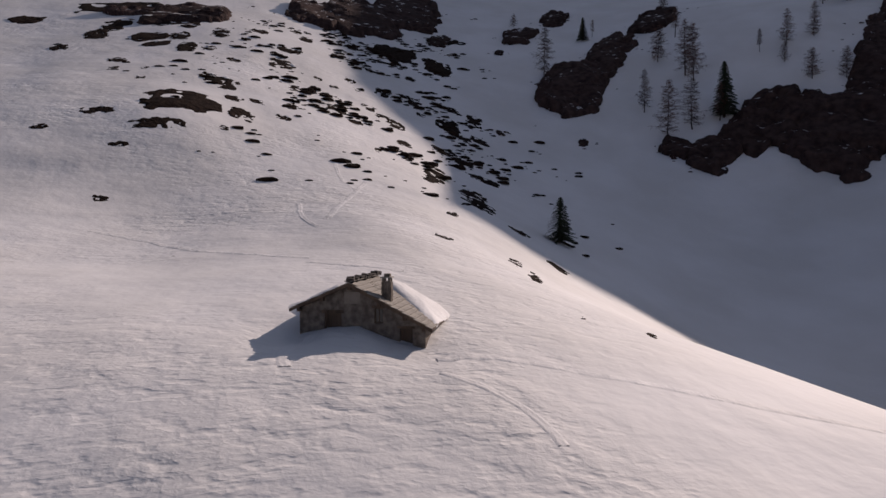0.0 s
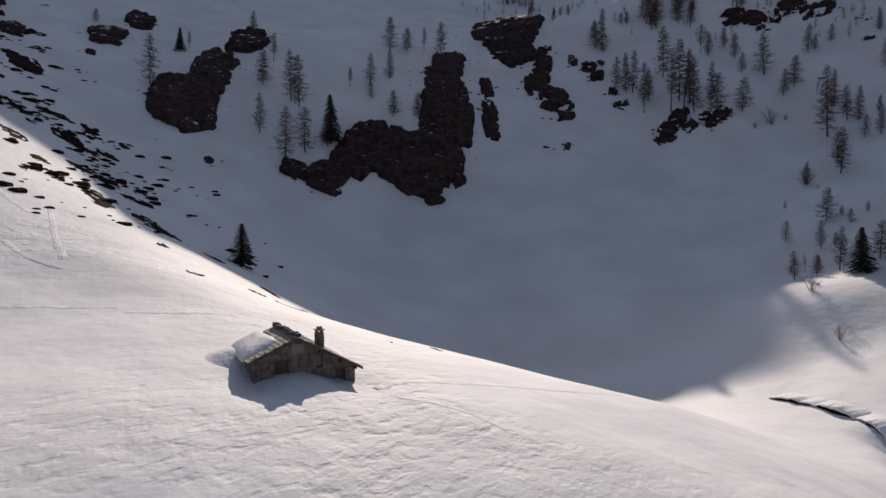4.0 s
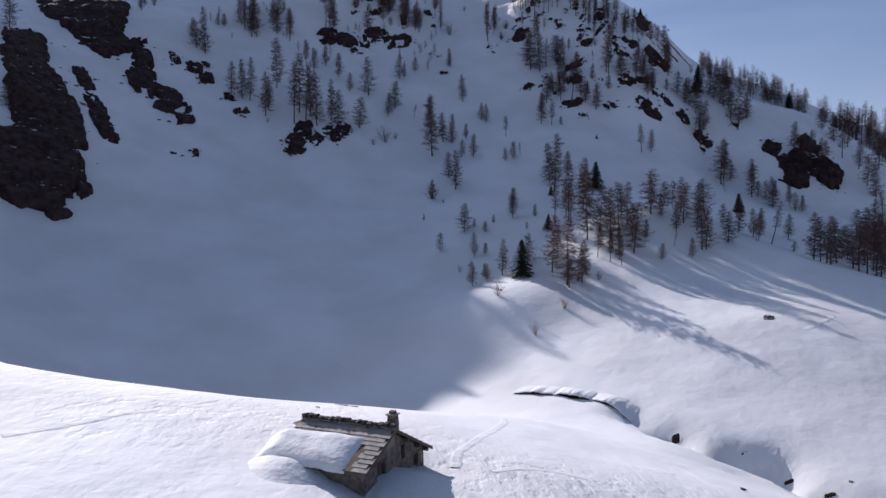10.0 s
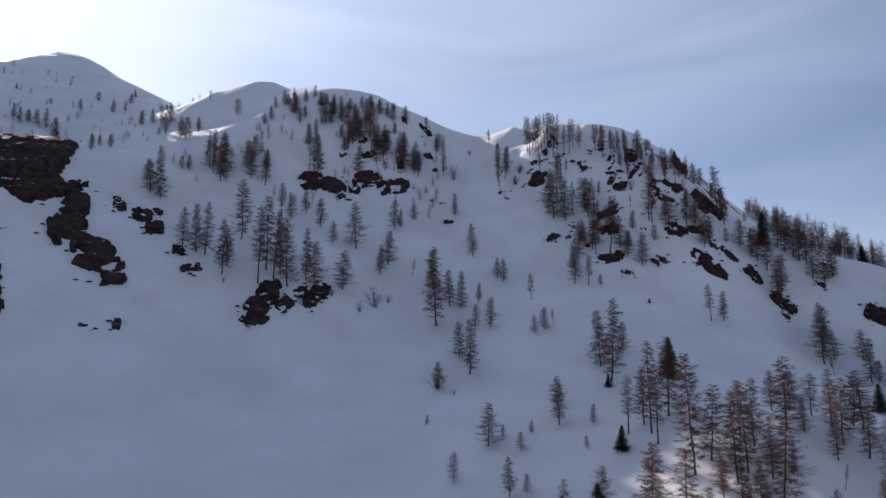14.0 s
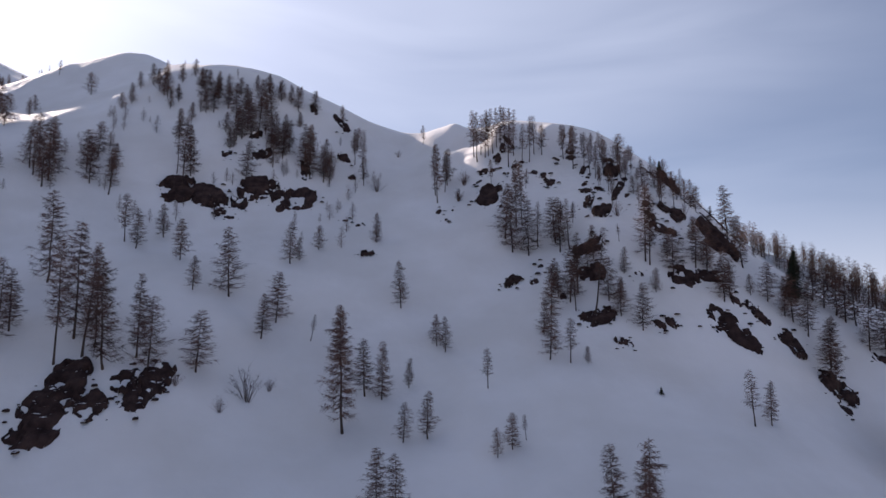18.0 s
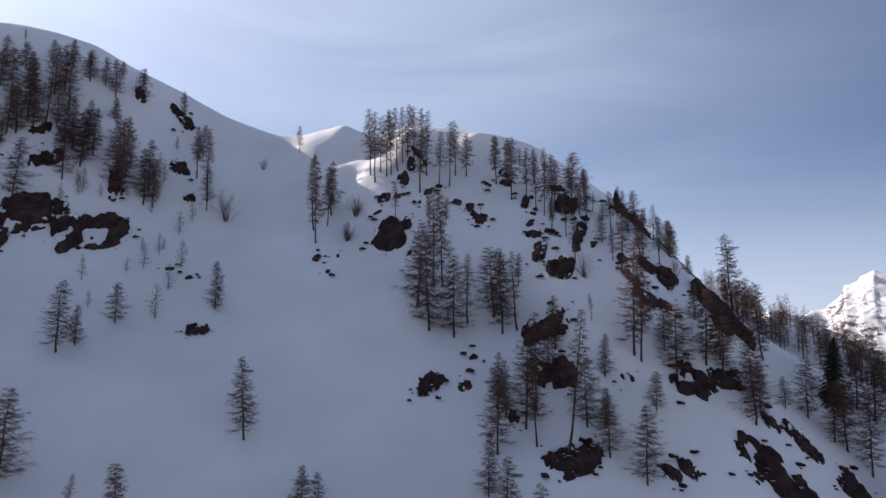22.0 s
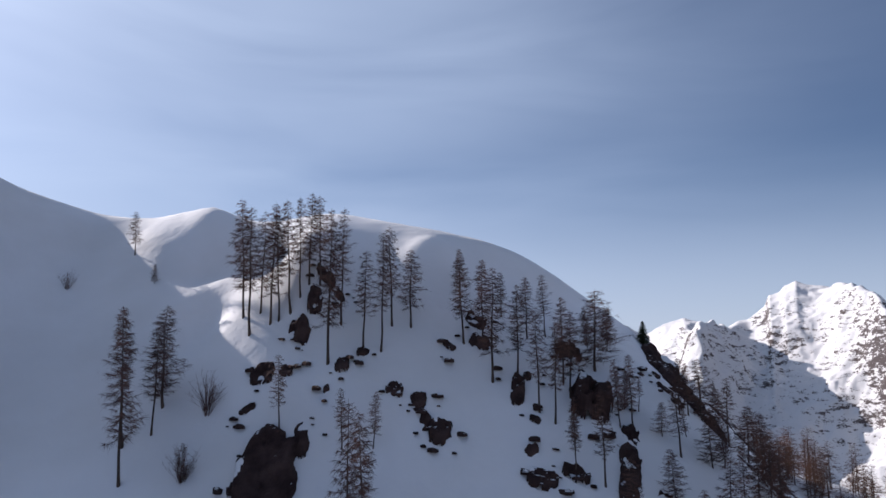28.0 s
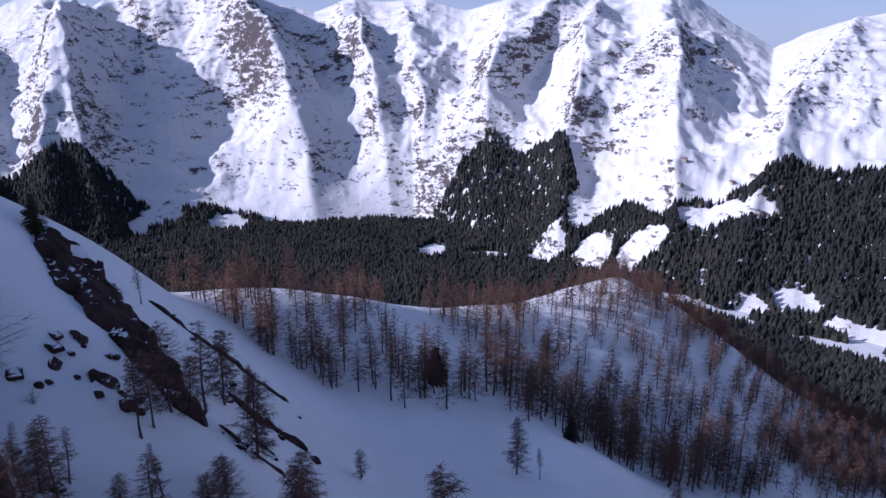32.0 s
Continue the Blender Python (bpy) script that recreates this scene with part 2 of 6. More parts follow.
profile(-205, 53.0, 52.9, 57.3, 59.7, 59.7, 57.5, 53.8, 50.2, 47.7, 47.6, 52.5, 64.1, 78.4, 86.6, 93.1, 98.8, 104.6, 110.0, 113.7, 116.4, 119.3, 123.2, 128.3, 137.5, 152.7, 175.0, 196.8, 203.0, 173.0)
profile(-170, 38.1, 38.8, 43.2, 44.3, 43.5, 41.1, 36.9, 32.5, 28.8, 27.3, 32.6, 46.9, 63.8, 72.2, 80.1, 88.2, 97.9, 108.2, 114.4, 116.9, 119.6, 124.7, 131.8, 143.7, 159.5, 171.1, 179.0, 171.9, 143.5)
profile(-140, 26.8, 27.7, 32.2, 32.3, 30.6, 27.8, 23.2, 18.2, 13.9, 11.4, 14.3, 27.0, 45.0, 54.7, 65.6, 75.5, 87.1, 102.1, 113.3, 119.2, 124.1, 129.7, 136.6, 150.2, 171.0, 165.0, 162.5, 142.3, 117.8)
profile(-112, 17.2, 17.9, 21.4, 21.7, 18.8, 17.1, 12.4, 6.3, 1.5, -1.9, -1.4, 9.3, 28.3, 38.7, 54.0, 64.9, 75.9, 91.4, 106.5, 117.6, 127.1, 136.1, 144.9, 158.0, 177.4, 163.5, 148.7, 116.9, 95.3)
profile(-80, 7.1, 7.8, 5.7, 5.1, 6.0, 6.1, 2.8, -4.1, -11.2, -14.8, -12.2, -0.4, 15.6, 27.4, 46.0, 60.2, 72.2, 86.4, 102.8, 117.8, 132.1, 145.4, 156.0, 164.0, 162.1, 150.3, 129.2, 96.9, 72.9)
profile(-50, -1.7, -0.1, -1.8, -2.8, -1.2, 0.0, -5.1, -13.0, -20.9, -22.4, -15.0, -3.9, 8.8, 23.4, 42.7, 56.8, 69.2, 80.8, 96.4, 113.8, 131.0, 146.0, 154.9, 151.4, 136.0, 127.4, 108.7, 81.4, 55.2)
profile(-30, -7.3, -5.0, -4.1, -3.8, -3.3, -3.7, -7.8, -15.1, -23.9, -24.1, -15.9, -5.8, 7.2, 21.3, 35.6, 49.4, 66.1, 79.9, 93.8, 109.0, 124.5, 138.7, 145.2, 136.0, 122.1, 112.4, 94.7, 71.2, 44.6)
profile(-15, -11.5, -8.6, -6.2, -5.0, -4.8, -5.6, -8.9, -14.7, -23.2, -23.4, -14.6, -5.0, 7.9, 21.0, 33.7, 48.2, 64.7, 79.6, 93.4, 105.1, 116.9, 129.4, 136.5, 126.8, 114.2, 102.0, 84.3, 63.3, 37.1)
profile(0, -15.5, -12.4, -9.5, -7.8, -7.2, -8.1, -10.9, -15.2, -21.2, -20.6, -11.4, -1.8, 10.3, 22.7, 35.2, 48.5, 65.3, 81.7, 95.1, 104.4, 112.6, 122.4, 132.2, 125.8, 110.1, 93.0, 74.3, 55.2, 29.8)
profile(15, -19.6, -16.6, -14.0, -12.4, -11.7, -12.0, -14.8, -18.7, -21.2, -17.2, -8.6, 2.4, 13.5, 25.3, 39.0, 50.5, 66.4, 84.9, 98.4, 110.1, 120.5, 129.0, 131.5, 123.4, 106.3, 85.3, 65.3, 47.4, 22.8)
profile(35, -24.9, -22.4, -21.0, -19.8, -19.1, -19.3, -21.4, -23.8, -20.5, -12.8, -5.8, 7.0, 16.5, 27.3, 40.9, 55.7, 71.7, 91.7, 110.1, 123.4, 130.9, 128.6, 123.0, 114.0, 98.2, 76.3, 55.4, 37.5, 13.7)
profile(55, -30.2, -27.8, -27.3, -26.3, -25.7, -25.4, -25.5, -24.3, -18.9, -9.6, -5.7, 5.3, 15.8, 27.1, 39.0, 60.0, 83.5, 99.5, 114.2, 126.3, 126.6, 118.2, 110.2, 101.1, 87.6, 67.7, 47.3, 28.5, 4.9)
profile(75, -35.5, -32.7, -31.7, -31.1, -30.6, -29.9, -28.2, -24.6, -18.6, -11.2, -6.8, 1.3, 11.8, 22.2, 38.9, 61.3, 84.2, 100.5, 110.4, 119.0, 113.7, 105.4, 98.5, 89.3, 76.9, 59.1, 39.7, 20.0, -3.7)
profile(95, -40.8, -37.1, -35.3, -35.0, -34.7, -33.9, -31.8, -27.6, -21.2, -14.3, -8.6, -1.2, 7.5, 16.0, 32.2, 55.0, 72.6, 84.0, 98.9, 107.5, 105.0, 98.2, 90.4, 80.1, 67.3, 50.3, 31.6, 11.7, -11.9)
profile(120, -47.4, -42.9, -40.3, -40.0, -39.7, -38.9, -37.0, -33.3, -27.6, -19.9, -12.6, -4.2, 4.7, 13.7, 37.0, 52.9, 62.0, 68.1, 77.1, 86.3, 88.2, 85.9, 80.4, 70.8, 56.5, 38.5, 20.4, 1.4, -22.0)
profile(155, -56.6, -51.4, -48.4, -47.2, -46.3, -44.8, -42.2, -38.6, -34.1, -27.2, -19.6, -9.7, 1.6, 13.7, 28.7, 41.3, 52.2, 57.2, 64.4, 73.4, 75.5, 72.2, 66.0, 55.5, 39.3, 20.9, 4.4, -12.8, -35.6)
profile(200, -67.9, -61.5, -56.6, -54.0, -52.0, -49.8, -46.7, -43.1, -38.9, -32.6, -25.8, -17.1, -6.1, 4.2, 12.9, 19.7, 27.1, 39.3, 49.7, 53.6, 53.2, 49.3, 42.8, 32.1, 16.9, 0.4, -14.1, -30.2, -52.3)
profile(260, -81.6, -72.8, -65.8, -62.0, -59.4, -56.6, -53.2, -49.7, -45.8, -40.2, -35.0, -28.9, -20.0, -9.6, 1.4, 11.4, 22.1, 31.5, 35.2, 33.9, 29.3, 22.3, 13.9, 2.3, -11.2, -23.9, -36.6, -52.3, -73.6)
profile(340, -101.0, -90.8, -83.1, -79.1, -76.3, -73.6, -70.4, -67.2, -64.0, -59.4, -54.8, -48.5, -38.5, -24.7, -8.8, 4.2, 14.9, 19.8, 15.3, 8.2, -0.1, -9.5, -19.3, -31.1, -42.5, -54.8, -66.9, -80.3, -100.1)
profile(460, -137.5, -128.8, -122.6, -119.5, -117.3, -115.1, -112.5, -109.8, -106.9, -102.8, -98.4, -92.5, -83.2, -71.1, -57.6, -46.6, -37.4, -31.3, -30.4, -32.9, -36.6, -41.3, -46.6, -54.4, -65.7, -81.2, -97.7, -114.2, -136.1)


def spline(at, knots, values):
    """Smooth curve through the knots: values has a row for each knot."""
    knots, values, at = np.asarray(knots, float), np.asarray(values, float), np.clip(at, knots[0], knots[-1])
    gap = np.diff(knots)
    rise = np.diff(values, axis=0) / gap[:, None]
    slope = np.empty_like(values)
    slope[1:-1] = (rise[:-1] * gap[1:, None] + rise[1:] * gap[:-1, None]) / (gap[1:] + gap[:-1])[:, None]
    slope[0], slope[-1] = rise[0], rise[-1]
    i = np.clip(np.searchsorted(knots, at) - 1, 0, len(gap) - 1)
    g, u = gap[i][:, None], ((at - knots[i]) / gap[i])[:, None]
    return ((1 + 2 * u) * (1 - u) ** 2 * values[i] + u * (1 - u) ** 2 * g * slope[i]
            + u * u * (3 - 2 * u) * values[i + 1] + u * u * (u - 1) * g * slope[i + 1])


def smooth(v, a, b):
    u = np.clip((v - a) / (b - a), 0, 1)
    return u * u * (3 - 2 * u)


def lattice(ix, iy, seed):
    return ((np.sin(ix * 127.1 + iy * 311.7 + seed * 74.7) * 43758.5453) % 1.0) * 2 - 1


def waves(x, y, size, seed=0, octaves=3):
    """Value noise in metres, between about -1 and 1."""
    total, amp, norm = 0.0, 1.0, 0.0
    for o in range(octaves):
        u, v = x / size + seed * 3.7, y / size - seed * 1.3
        i, j = np.floor(u), np.floor(v)
        fu, fv = u - i, v - j
        fu, fv = fu * fu * (3 - 2 * fu), fv * fv * (3 - 2 * fv)
        total = total + amp * ((lattice(i, j, seed + o) * (1 - fu) + lattice(i + 1, j, seed + o) * fu) * (1 - fv)
                               + (lattice(i, j + 1, seed + o) * (1 - fu) + lattice(i + 1, j + 1, seed + o) * fu) * fv)
        norm, amp, size = norm + amp, amp * 0.5, size * 0.5
    return total / norm


HUT_X, HUT_Y = -15.2, -0.8
VALLEY = -370.0
# knolls and dips of the ridges: x, y, half widths, height
# those from x -341 to -440 lie unseen, added to shape the cast shadow
KNOLLS = [(-314, 484, 20, 20, 4), (-300, 524, 13, 13, 1.0), (-142, 308, 20, 14, -5.5), (-405, 375, 34, 34, -14), (-345, 404, 30, 25, 8), (-341, 404, 26, 24, 15), (21, 332, 5, 5, -4.5), (29, 328, 5, 6, -6.5), (36, 313, 4, 5, -3), (41, 314, 4, 5, -1.8), (32, 308, 3, 4, -2.2), (48.5, 312.5, 3, 3, 2), (18.5, 319, 3, 4, -2), (33.6, 316.0, 3.4, 6.5, 4.6), (20.5, 321.5, 3, 3.5, -1.8), (20.5, 339, 3.5, 5, 2.6), (52, 313, 3, 4, 2.4), (-12.6, -3.2, 2.5, 2.5, 0.65), (-10.4, 0.3, 2.2, 2.2, -0.6), (-13.6, -6.4, 2.2, 2.2, -0.8), (-14, 357, 14, 10, 2.4), (20, 346, 9, 6, 2.2), (68, 318, 9, 5, 1.6), (-440, 352, 30, 30, -8), (190, 322, 30, 15, 2.9), (238, 318, 26, 13, 1.5), (352, 286, 12, 10, 2.6), (53, 143, 20, 11, 4.6), (70, 127, 13, 11, 3.8), (84, 113, 14, 11, 3.4), (0, 112, 22, 11, 3.6)]
BROOK = [(20.5, 64), (25, 57), (31, 51), (36.5, 48.5), (40, 41.5), (46, 37), (56, 24), (70, 5)]


def heights(xs, ys):
    """The snow's height over the grid of xs and ys."""
    z = spline(np.asarray(xs, float), X_STATIONS, spline(np.asarray(ys, float), Y_STATIONS, np.array(PROFILES).T).T)
    x, y = np.meshgrid(xs, ys, indexing="ij")
    # past the last stations the land falls to the valley on one side and rises on the other
    out = np.hypot(np.maximum(x - 460, 0), np.maximum(y - 620, 0))
    z = z + (VALLEY - z) * (1 - np.exp(-out / 480)) * smooth(x, -300, 500)
    z = z + np.maximum(-520 - x, 0) * 0.25
    for kx, ky, rx, ry, rise in KNOLLS:
        z = z + rise * np.exp(-(((x - kx) / rx) ** 2) - ((y - ky) / ry) ** 2)
    # the brook has cut a trench into the snow of the hollow
    for (ax, ay), (bx, by) in zip(BROOK[:-1], BROOK[1:]):
        u = np.clip(((x - ax) * (bx - ax) + (y - ay) * (by - ay)) / ((bx - ax) ** 2 + (by - ay) ** 2), 0, 1)
        off = np.hypot(x - ax - u * (bx - ax), y - ay - u * (by - ay))
        z = z - 2.3 * np.exp(-((off / 3.1) ** 2))
    # hummocks over the domed summit
    z = z + smooth(y, 285, 330) * smooth(-x, -5, 25) * (1.1 * waves(x, y, 17, 8, 2) + 0.5 * waves(x, y, 7, 9, 2))
    near = np.exp(-((x - HUT_X) ** 2 + (y - HUT_Y) ** 2) / 150)
    z = z + (waves(x, y, 34, 1) * 0.7 + waves(x, y, 9, 5) * 0.22) * (1 - near)
    return z


def height(x, y):
    return float(heights([x], [y])[0, 0])


def stations(lo, a, b, hi, step, grow=1.09):
    mid = list(np.arange(a, b + 1e-6, step))
    up, s = [mid[-1]], step
    while up[-1] < hi:
        s *= grow
        up.append(up[-1] + s)
    down, s = [mid[0]], step
    while down[-1] > lo:
        s *= grow
        down.append(down[-1] - s)
    return np.array(down[:0:-1] + mid + up[1:])


def grid_mesh(name, xs, ys, z):
    nx, ny = len(xs), len(ys)
    x, y = np.meshgrid(xs, ys, indexing="ij")
    me = bpy.data.meshes.new(name)
    i = np.arange(nx * ny).reshape(nx, ny)
    quads = np.stack([i[:-1, :-1], i[1:, :-1], i[1:, 1:], i[:-1, 1:]], -1).reshape(-1, 4)
    me.from_pydata(np.stack([x, y, z], -1).reshape(-1, 3).tolist(), [], quads.tolist())
    me.polygons.foreach_set("use_smooth", np.ones(len(me.polygons), bool))
    return me


GX, GY = stations(-4800, -150, 240, 4800, 1.8), stations(-4800, -60, 390, 4800, 1.8)
GZ = heights(GX, GY)
ground = new("ground", grid_mesh("ground", GX, GY, GZ))
ground.data.materials.append(GROUND_SNOW)
tagged(ground, "snow-covered alpine slope with wind ripples and hollows", "snow", kind="structure")

# ---- where the trees and rocks stand ----
CRAG_LARCHES = [(10.5, 301.9, 19.6), (13.5, 307.0, 13.9), (9.0, 339.6, 7.2), (12.3, 331.0, 3.0), (16.8, 299.8, 4.2), (24.8, 312.5, 17.6), (24.3, 315.4, 16.7), (27.3, 312.0, 16.4), (30.0, 311.8, 15.6), (31.4, 312.4, 14.0), (32.6, 313.0, 12.8), (28.5, 311.7, 16.4), (26.3, 314.4, 14.5), (34.2, 312.9, 12.8), (33.5, 303.8, 20.0), (36.2, 308.3, 15.8), (38.0, 303.5, 12.7), (40.1, 302.5, 15.6), (42.4, 305.1, 13.5), (44.6, 304.4, 10.6), (50.7, 300.8, 11.6), (53.4, 300.7, 10.8), (52.1, 295.2, 14.2), (58.0, 304.3, 6.4), (55.9, 295.5, 11.2), (59.9, 300.4, 8.4), (55.9, 290.1, 12.5), (56.9, 288.4, 11.9), (55.9, 282.6, 7.2), (68.2, 298.8, 5.8)]
CRAG_LARCHES += [(71.5, 299.1, 5.9), (65.0, 284.8, 8.8), (73.9, 287.6, 6.9), (75.7, 288.1, 6.5), (27.1, 299.2, 8.9), (31.1, 282.1, 20.3), (32.8, 281.7, 19.2), (42.4, 276.6, 6.8), (45.4, 274.7, 6.1), (37.3, 279.6, 4.7), (33.4, 294.9, 6.8), (63.9, 276.7, 5.5), (63.9, 269.4, 12.5), (70.0, 272.0, 10.0), (73.9, 272.5, 9.5), (63.6, 272.0, 6.5), (70.4, 273.9, 8.2), (-15.8, 326.3, 13.2), (-12.5, 316.5, 10.4), (-20.7, 341.2, 8.0), (63.8, 285.6, 7.6), (56.4, 273.4, 9.6), (58.0, 280.2, 9.8), (60.9, 293.0, 10.7), (60.6, 290.9, 10.4)]
FACE_LARCHES = [(-68.0, 306.8, 19.8), (-66.0, 308.2, 17.2), (-70.0, 307.9, 15.5), (-49.7, 311.1, 13.2), (-55.3, 322.2, 11.6), (-53.7, 322.6, 11.1), (-50.6, 323.9, 11.8), (-48.6, 325.1, 12.5), (-46.3, 325.4, 11.3), (-43.6, 321.8, 11.1), (-42.0, 322.1, 12.4), (-39.6, 319.5, 13.4), (-37.9, 322.5, 11.2), (-39.7, 325.1, 10.1), (-59.2, 323.7, 7.4), (-56.7, 319.3, 7.2), (-55.7, 319.9, 6.0), (-35.5, 331.8, 5.9), (-31.8, 318.3, 15.8), (-30.4, 320.1, 14.8), (-25.6, 315.4, 12.7), (-23.8, 315.2, 10.8), (-20.8, 346.1, 3.6), (-15.1, 333.7, 8.1), (35.1, 273.7, 12.8), (40.0, 268.7, 15.4), (42.2, 267.9, 13.9), (34.9, 257.9, 8.8), (35.7, 256.1, 8.7), (41.2, 258.8, 6.3)]
FACE_LARCHES += [(44.2, 259.2, 9.0), (46.6, 261.7, 9.2), (46.5, 250.9, 11.0), (49.3, 250.2, 5.9), (54.1, 263.0, 4.7), (58.7, 257.5, 20.0), (59.6, 256.6, 18.1), (58.3, 250.9, 6.0), (64.6, 257.8, 8.3), (73.9, 262.3, 6.7), (74.7, 256.7, 10.2), (88.6, 268.0, 9.1), (87.6, 269.7, 16.4), (83.1, 252.1, 5.4), (74.3, 248.4, 10.4), (77.1, 277.3, 7.5), (79.8, 278.3, 7.6), (-119.3, 274.9, 21.0), (-156.2, 293.3, 6.4), (-155.6, 308.3, 6.4), (-108.0, 298.8, 17.0), (-102.9, 297.3, 18.7), (-92.0, 298.5, 13.3), (-86.0, 298.4, 10.2), (-93.2, 242.0, 16.1), (-89.9, 241.3, 17.9), (-81.4, 236.9, 12.7), (-81.7, 253.2, 21.3), (-69.4, 229.8, 24.0), (-63.9, 234.4, 20.6)]
FACE_LARCHES += [(-68.9, 236.5, 24.0), (-69.8, 273.5, 10.9), (-65.6, 281.6, 9.5), (-57.9, 270.1, 10.8), (-51.3, 256.7, 8.4), (-55.5, 232.6, 16.8), (-52.2, 229.5, 15.0), (-44.2, 233.1, 12.4), (-43.3, 258.3, 16.9), (-34.2, 249.3, 10.4), (-31.9, 255.2, 12.1), (-31.4, 276.0, 11.6), (-29.2, 278.0, 6.5), (-24.4, 283.7, 7.1), (-23.5, 251.7, 6.0), (-8.4, 287.1, 8.8), (-2.6, 261.5, 12.1), (10.3, 306.7, 16.5), (14.4, 309.9, 12.6), (-15.4, 226.9, 24.0), (-16.5, 245.2, 13.3), (-11.2, 236.5, 11.9), (-7.6, 235.4, 11.9), (-2.0, 238.1, 6.3), (0.5, 221.9, 8.9), (-3.9, 222.2, 7.5), (-9.0, 206.4, 9.8), (5.1, 249.7, 7.3), (12.1, 212.9, 5.2), (14.9, 214.0, 6.5)]
FACE_LARCHES += [(17.8, 215.6, 4.6), (-14.7, 190.9, 6.9), (11.3, 172.9, 6.4), (28.4, 237.7, 12.2), (32.5, 236.2, 9.8), (36.1, 235.8, 3.8), (28.3, 274.9, 17.7), (27.3, 279.4, 16.2), (32.3, 272.3, 14.7), (39.6, 272.1, 12.9), (32.5, 251.3, 12.4), (42.3, 248.3, 21.1), (40.3, 255.5, 15.2), (47.9, 246.7, 8.9), (96.4, 222.0, 13.2), (-42.1, 316.0, 13.3), (-30.2, 316.1, 17.7), (-25.4, 318.5, 12.3), (-12.8, 319.3, 18.0), (-52.6, 326.0, 13.9), (-45.1, 329.5, 14.1), (-64.8, 330.1, 11.8), (-56.9, 328.7, 12.9), (-49.0, 331.8, 13.0), (-36.7, 337.3, 9.7), (-69.1, 334.0, 11.9), (-83.7, 336.5, 10.8), (-96.3, 332.6, 5.9), (-116.3, 356.9, 9.0), (-129.9, 324.2, 11.4)]
FACE_LARCHES += [(-148.1, 346.7, 11.1), (-171.5, 371.6, 9.4), (-201.1, 415.0, 9.1), (-165.3, 371.8, 8.0), (-134.4, 353.4, 6.3), (51.6, 243.2, 11.1), (64.5, 254.4, 11.9), (71.1, 255.8, 12.8), (86.2, 260.6, 14.0), (87.5, 252.3, 10.1), (93.5, 246.1, 12.9), (90.1, 249.7, 9.9), (109.2, 241.1, 14.2), (106.7, 243.2, 12.7), (92.0, 236.6, 15.3), (101.2, 261.6, 11.5), (102.8, 257.2, 13.8), (104.2, 254.8, 14.5), (105.7, 252.4, 15.1), (106.4, 250.5, 14.9), (108.3, 249.4, 13.2), (113.2, 243.1, 11.2), (52.4, 256.0, 6.8), (85.2, 291.9, 9.2), (86.0, 287.1, 9.0), (91.4, 295.1, 8.3), (76.7, 252.0, 10.1), (76.6, 250.1, 8.3)]
KNOLL_LARCHES = [(6.8, 247.5, 8.1), (13.7, 232.0, 8.3), (-6.5, 197.0, 14.1), (25.2, 180.4, 19.4), (25.1, 190.6, 13.7), (32.1, 196.7, 8.2), (10.2, 164.0, 8.4), (-4.4, 162.6, 8.7), (-11.6, 152.3, 5.5), (-2.1, 142.8, 6.9), (16.5, 161.0, 3.9), (24.6, 149.2, 17.1), (29.7, 155.2, 15.4), (26.8, 133.8, 19.5), (24.3, 144.5, 12.2), (21.2, 152.0, 11.0), (4.2, 126.5, 9.2), (10.9, 130.0, 7.9), (-3.3, 122.1, 6.3), (0.3, 124.6, 4.5), (15.8, 121.1, 14.0), (18.4, 128.8, 7.8), (18.3, 111.6, 8.2), (21.6, 113.6, 9.4), (18.0, 112.8, 16.2), (32.0, 130.2, 14.3), (34.3, 131.7, 14.4), (32.3, 122.4, 8.2), (36.5, 124.8, 12.9), (44.7, 139.4, 12.3)]
KNOLL_LARCHES += [(49.0, 154.0, 7.9), (52.4, 146.1, 7.5), (53.1, 140.9, 9.8), (52.4, 136.7, 10.8), (60.7, 144.6, 10.5), (53.7, 126.4, 11.5), (54.7, 126.5, 10.8), (58.4, 143.5, 8.7), (50.1, 122.9, 5.2), (42.4, 121.9, 4.1), (47.2, 127.8, 3.9), (64.2, 140.0, 5.9), (66.9, 136.8, 8.3), (71.1, 137.3, 7.9), (76.0, 137.4, 11.6), (69.5, 131.8, 5.6), (91.7, 213.2, 16.4), (96.7, 216.9, 8.3), (104.3, 216.0, 8.9), (103.0, 207.2, 6.1), (105.0, 205.5, 7.3), (104.4, 198.4, 11.1), (112.4, 203.1, 7.8), (30.2, 135.6, 12.4), (23.3, 117.1, 8.6), (27.6, 124.9, 7.6), (30.0, 122.0, 6.7), (32.2, 120.1, 6.6), (47.1, 138.5, 5.9), (37.4, 130.0, 9.5)]
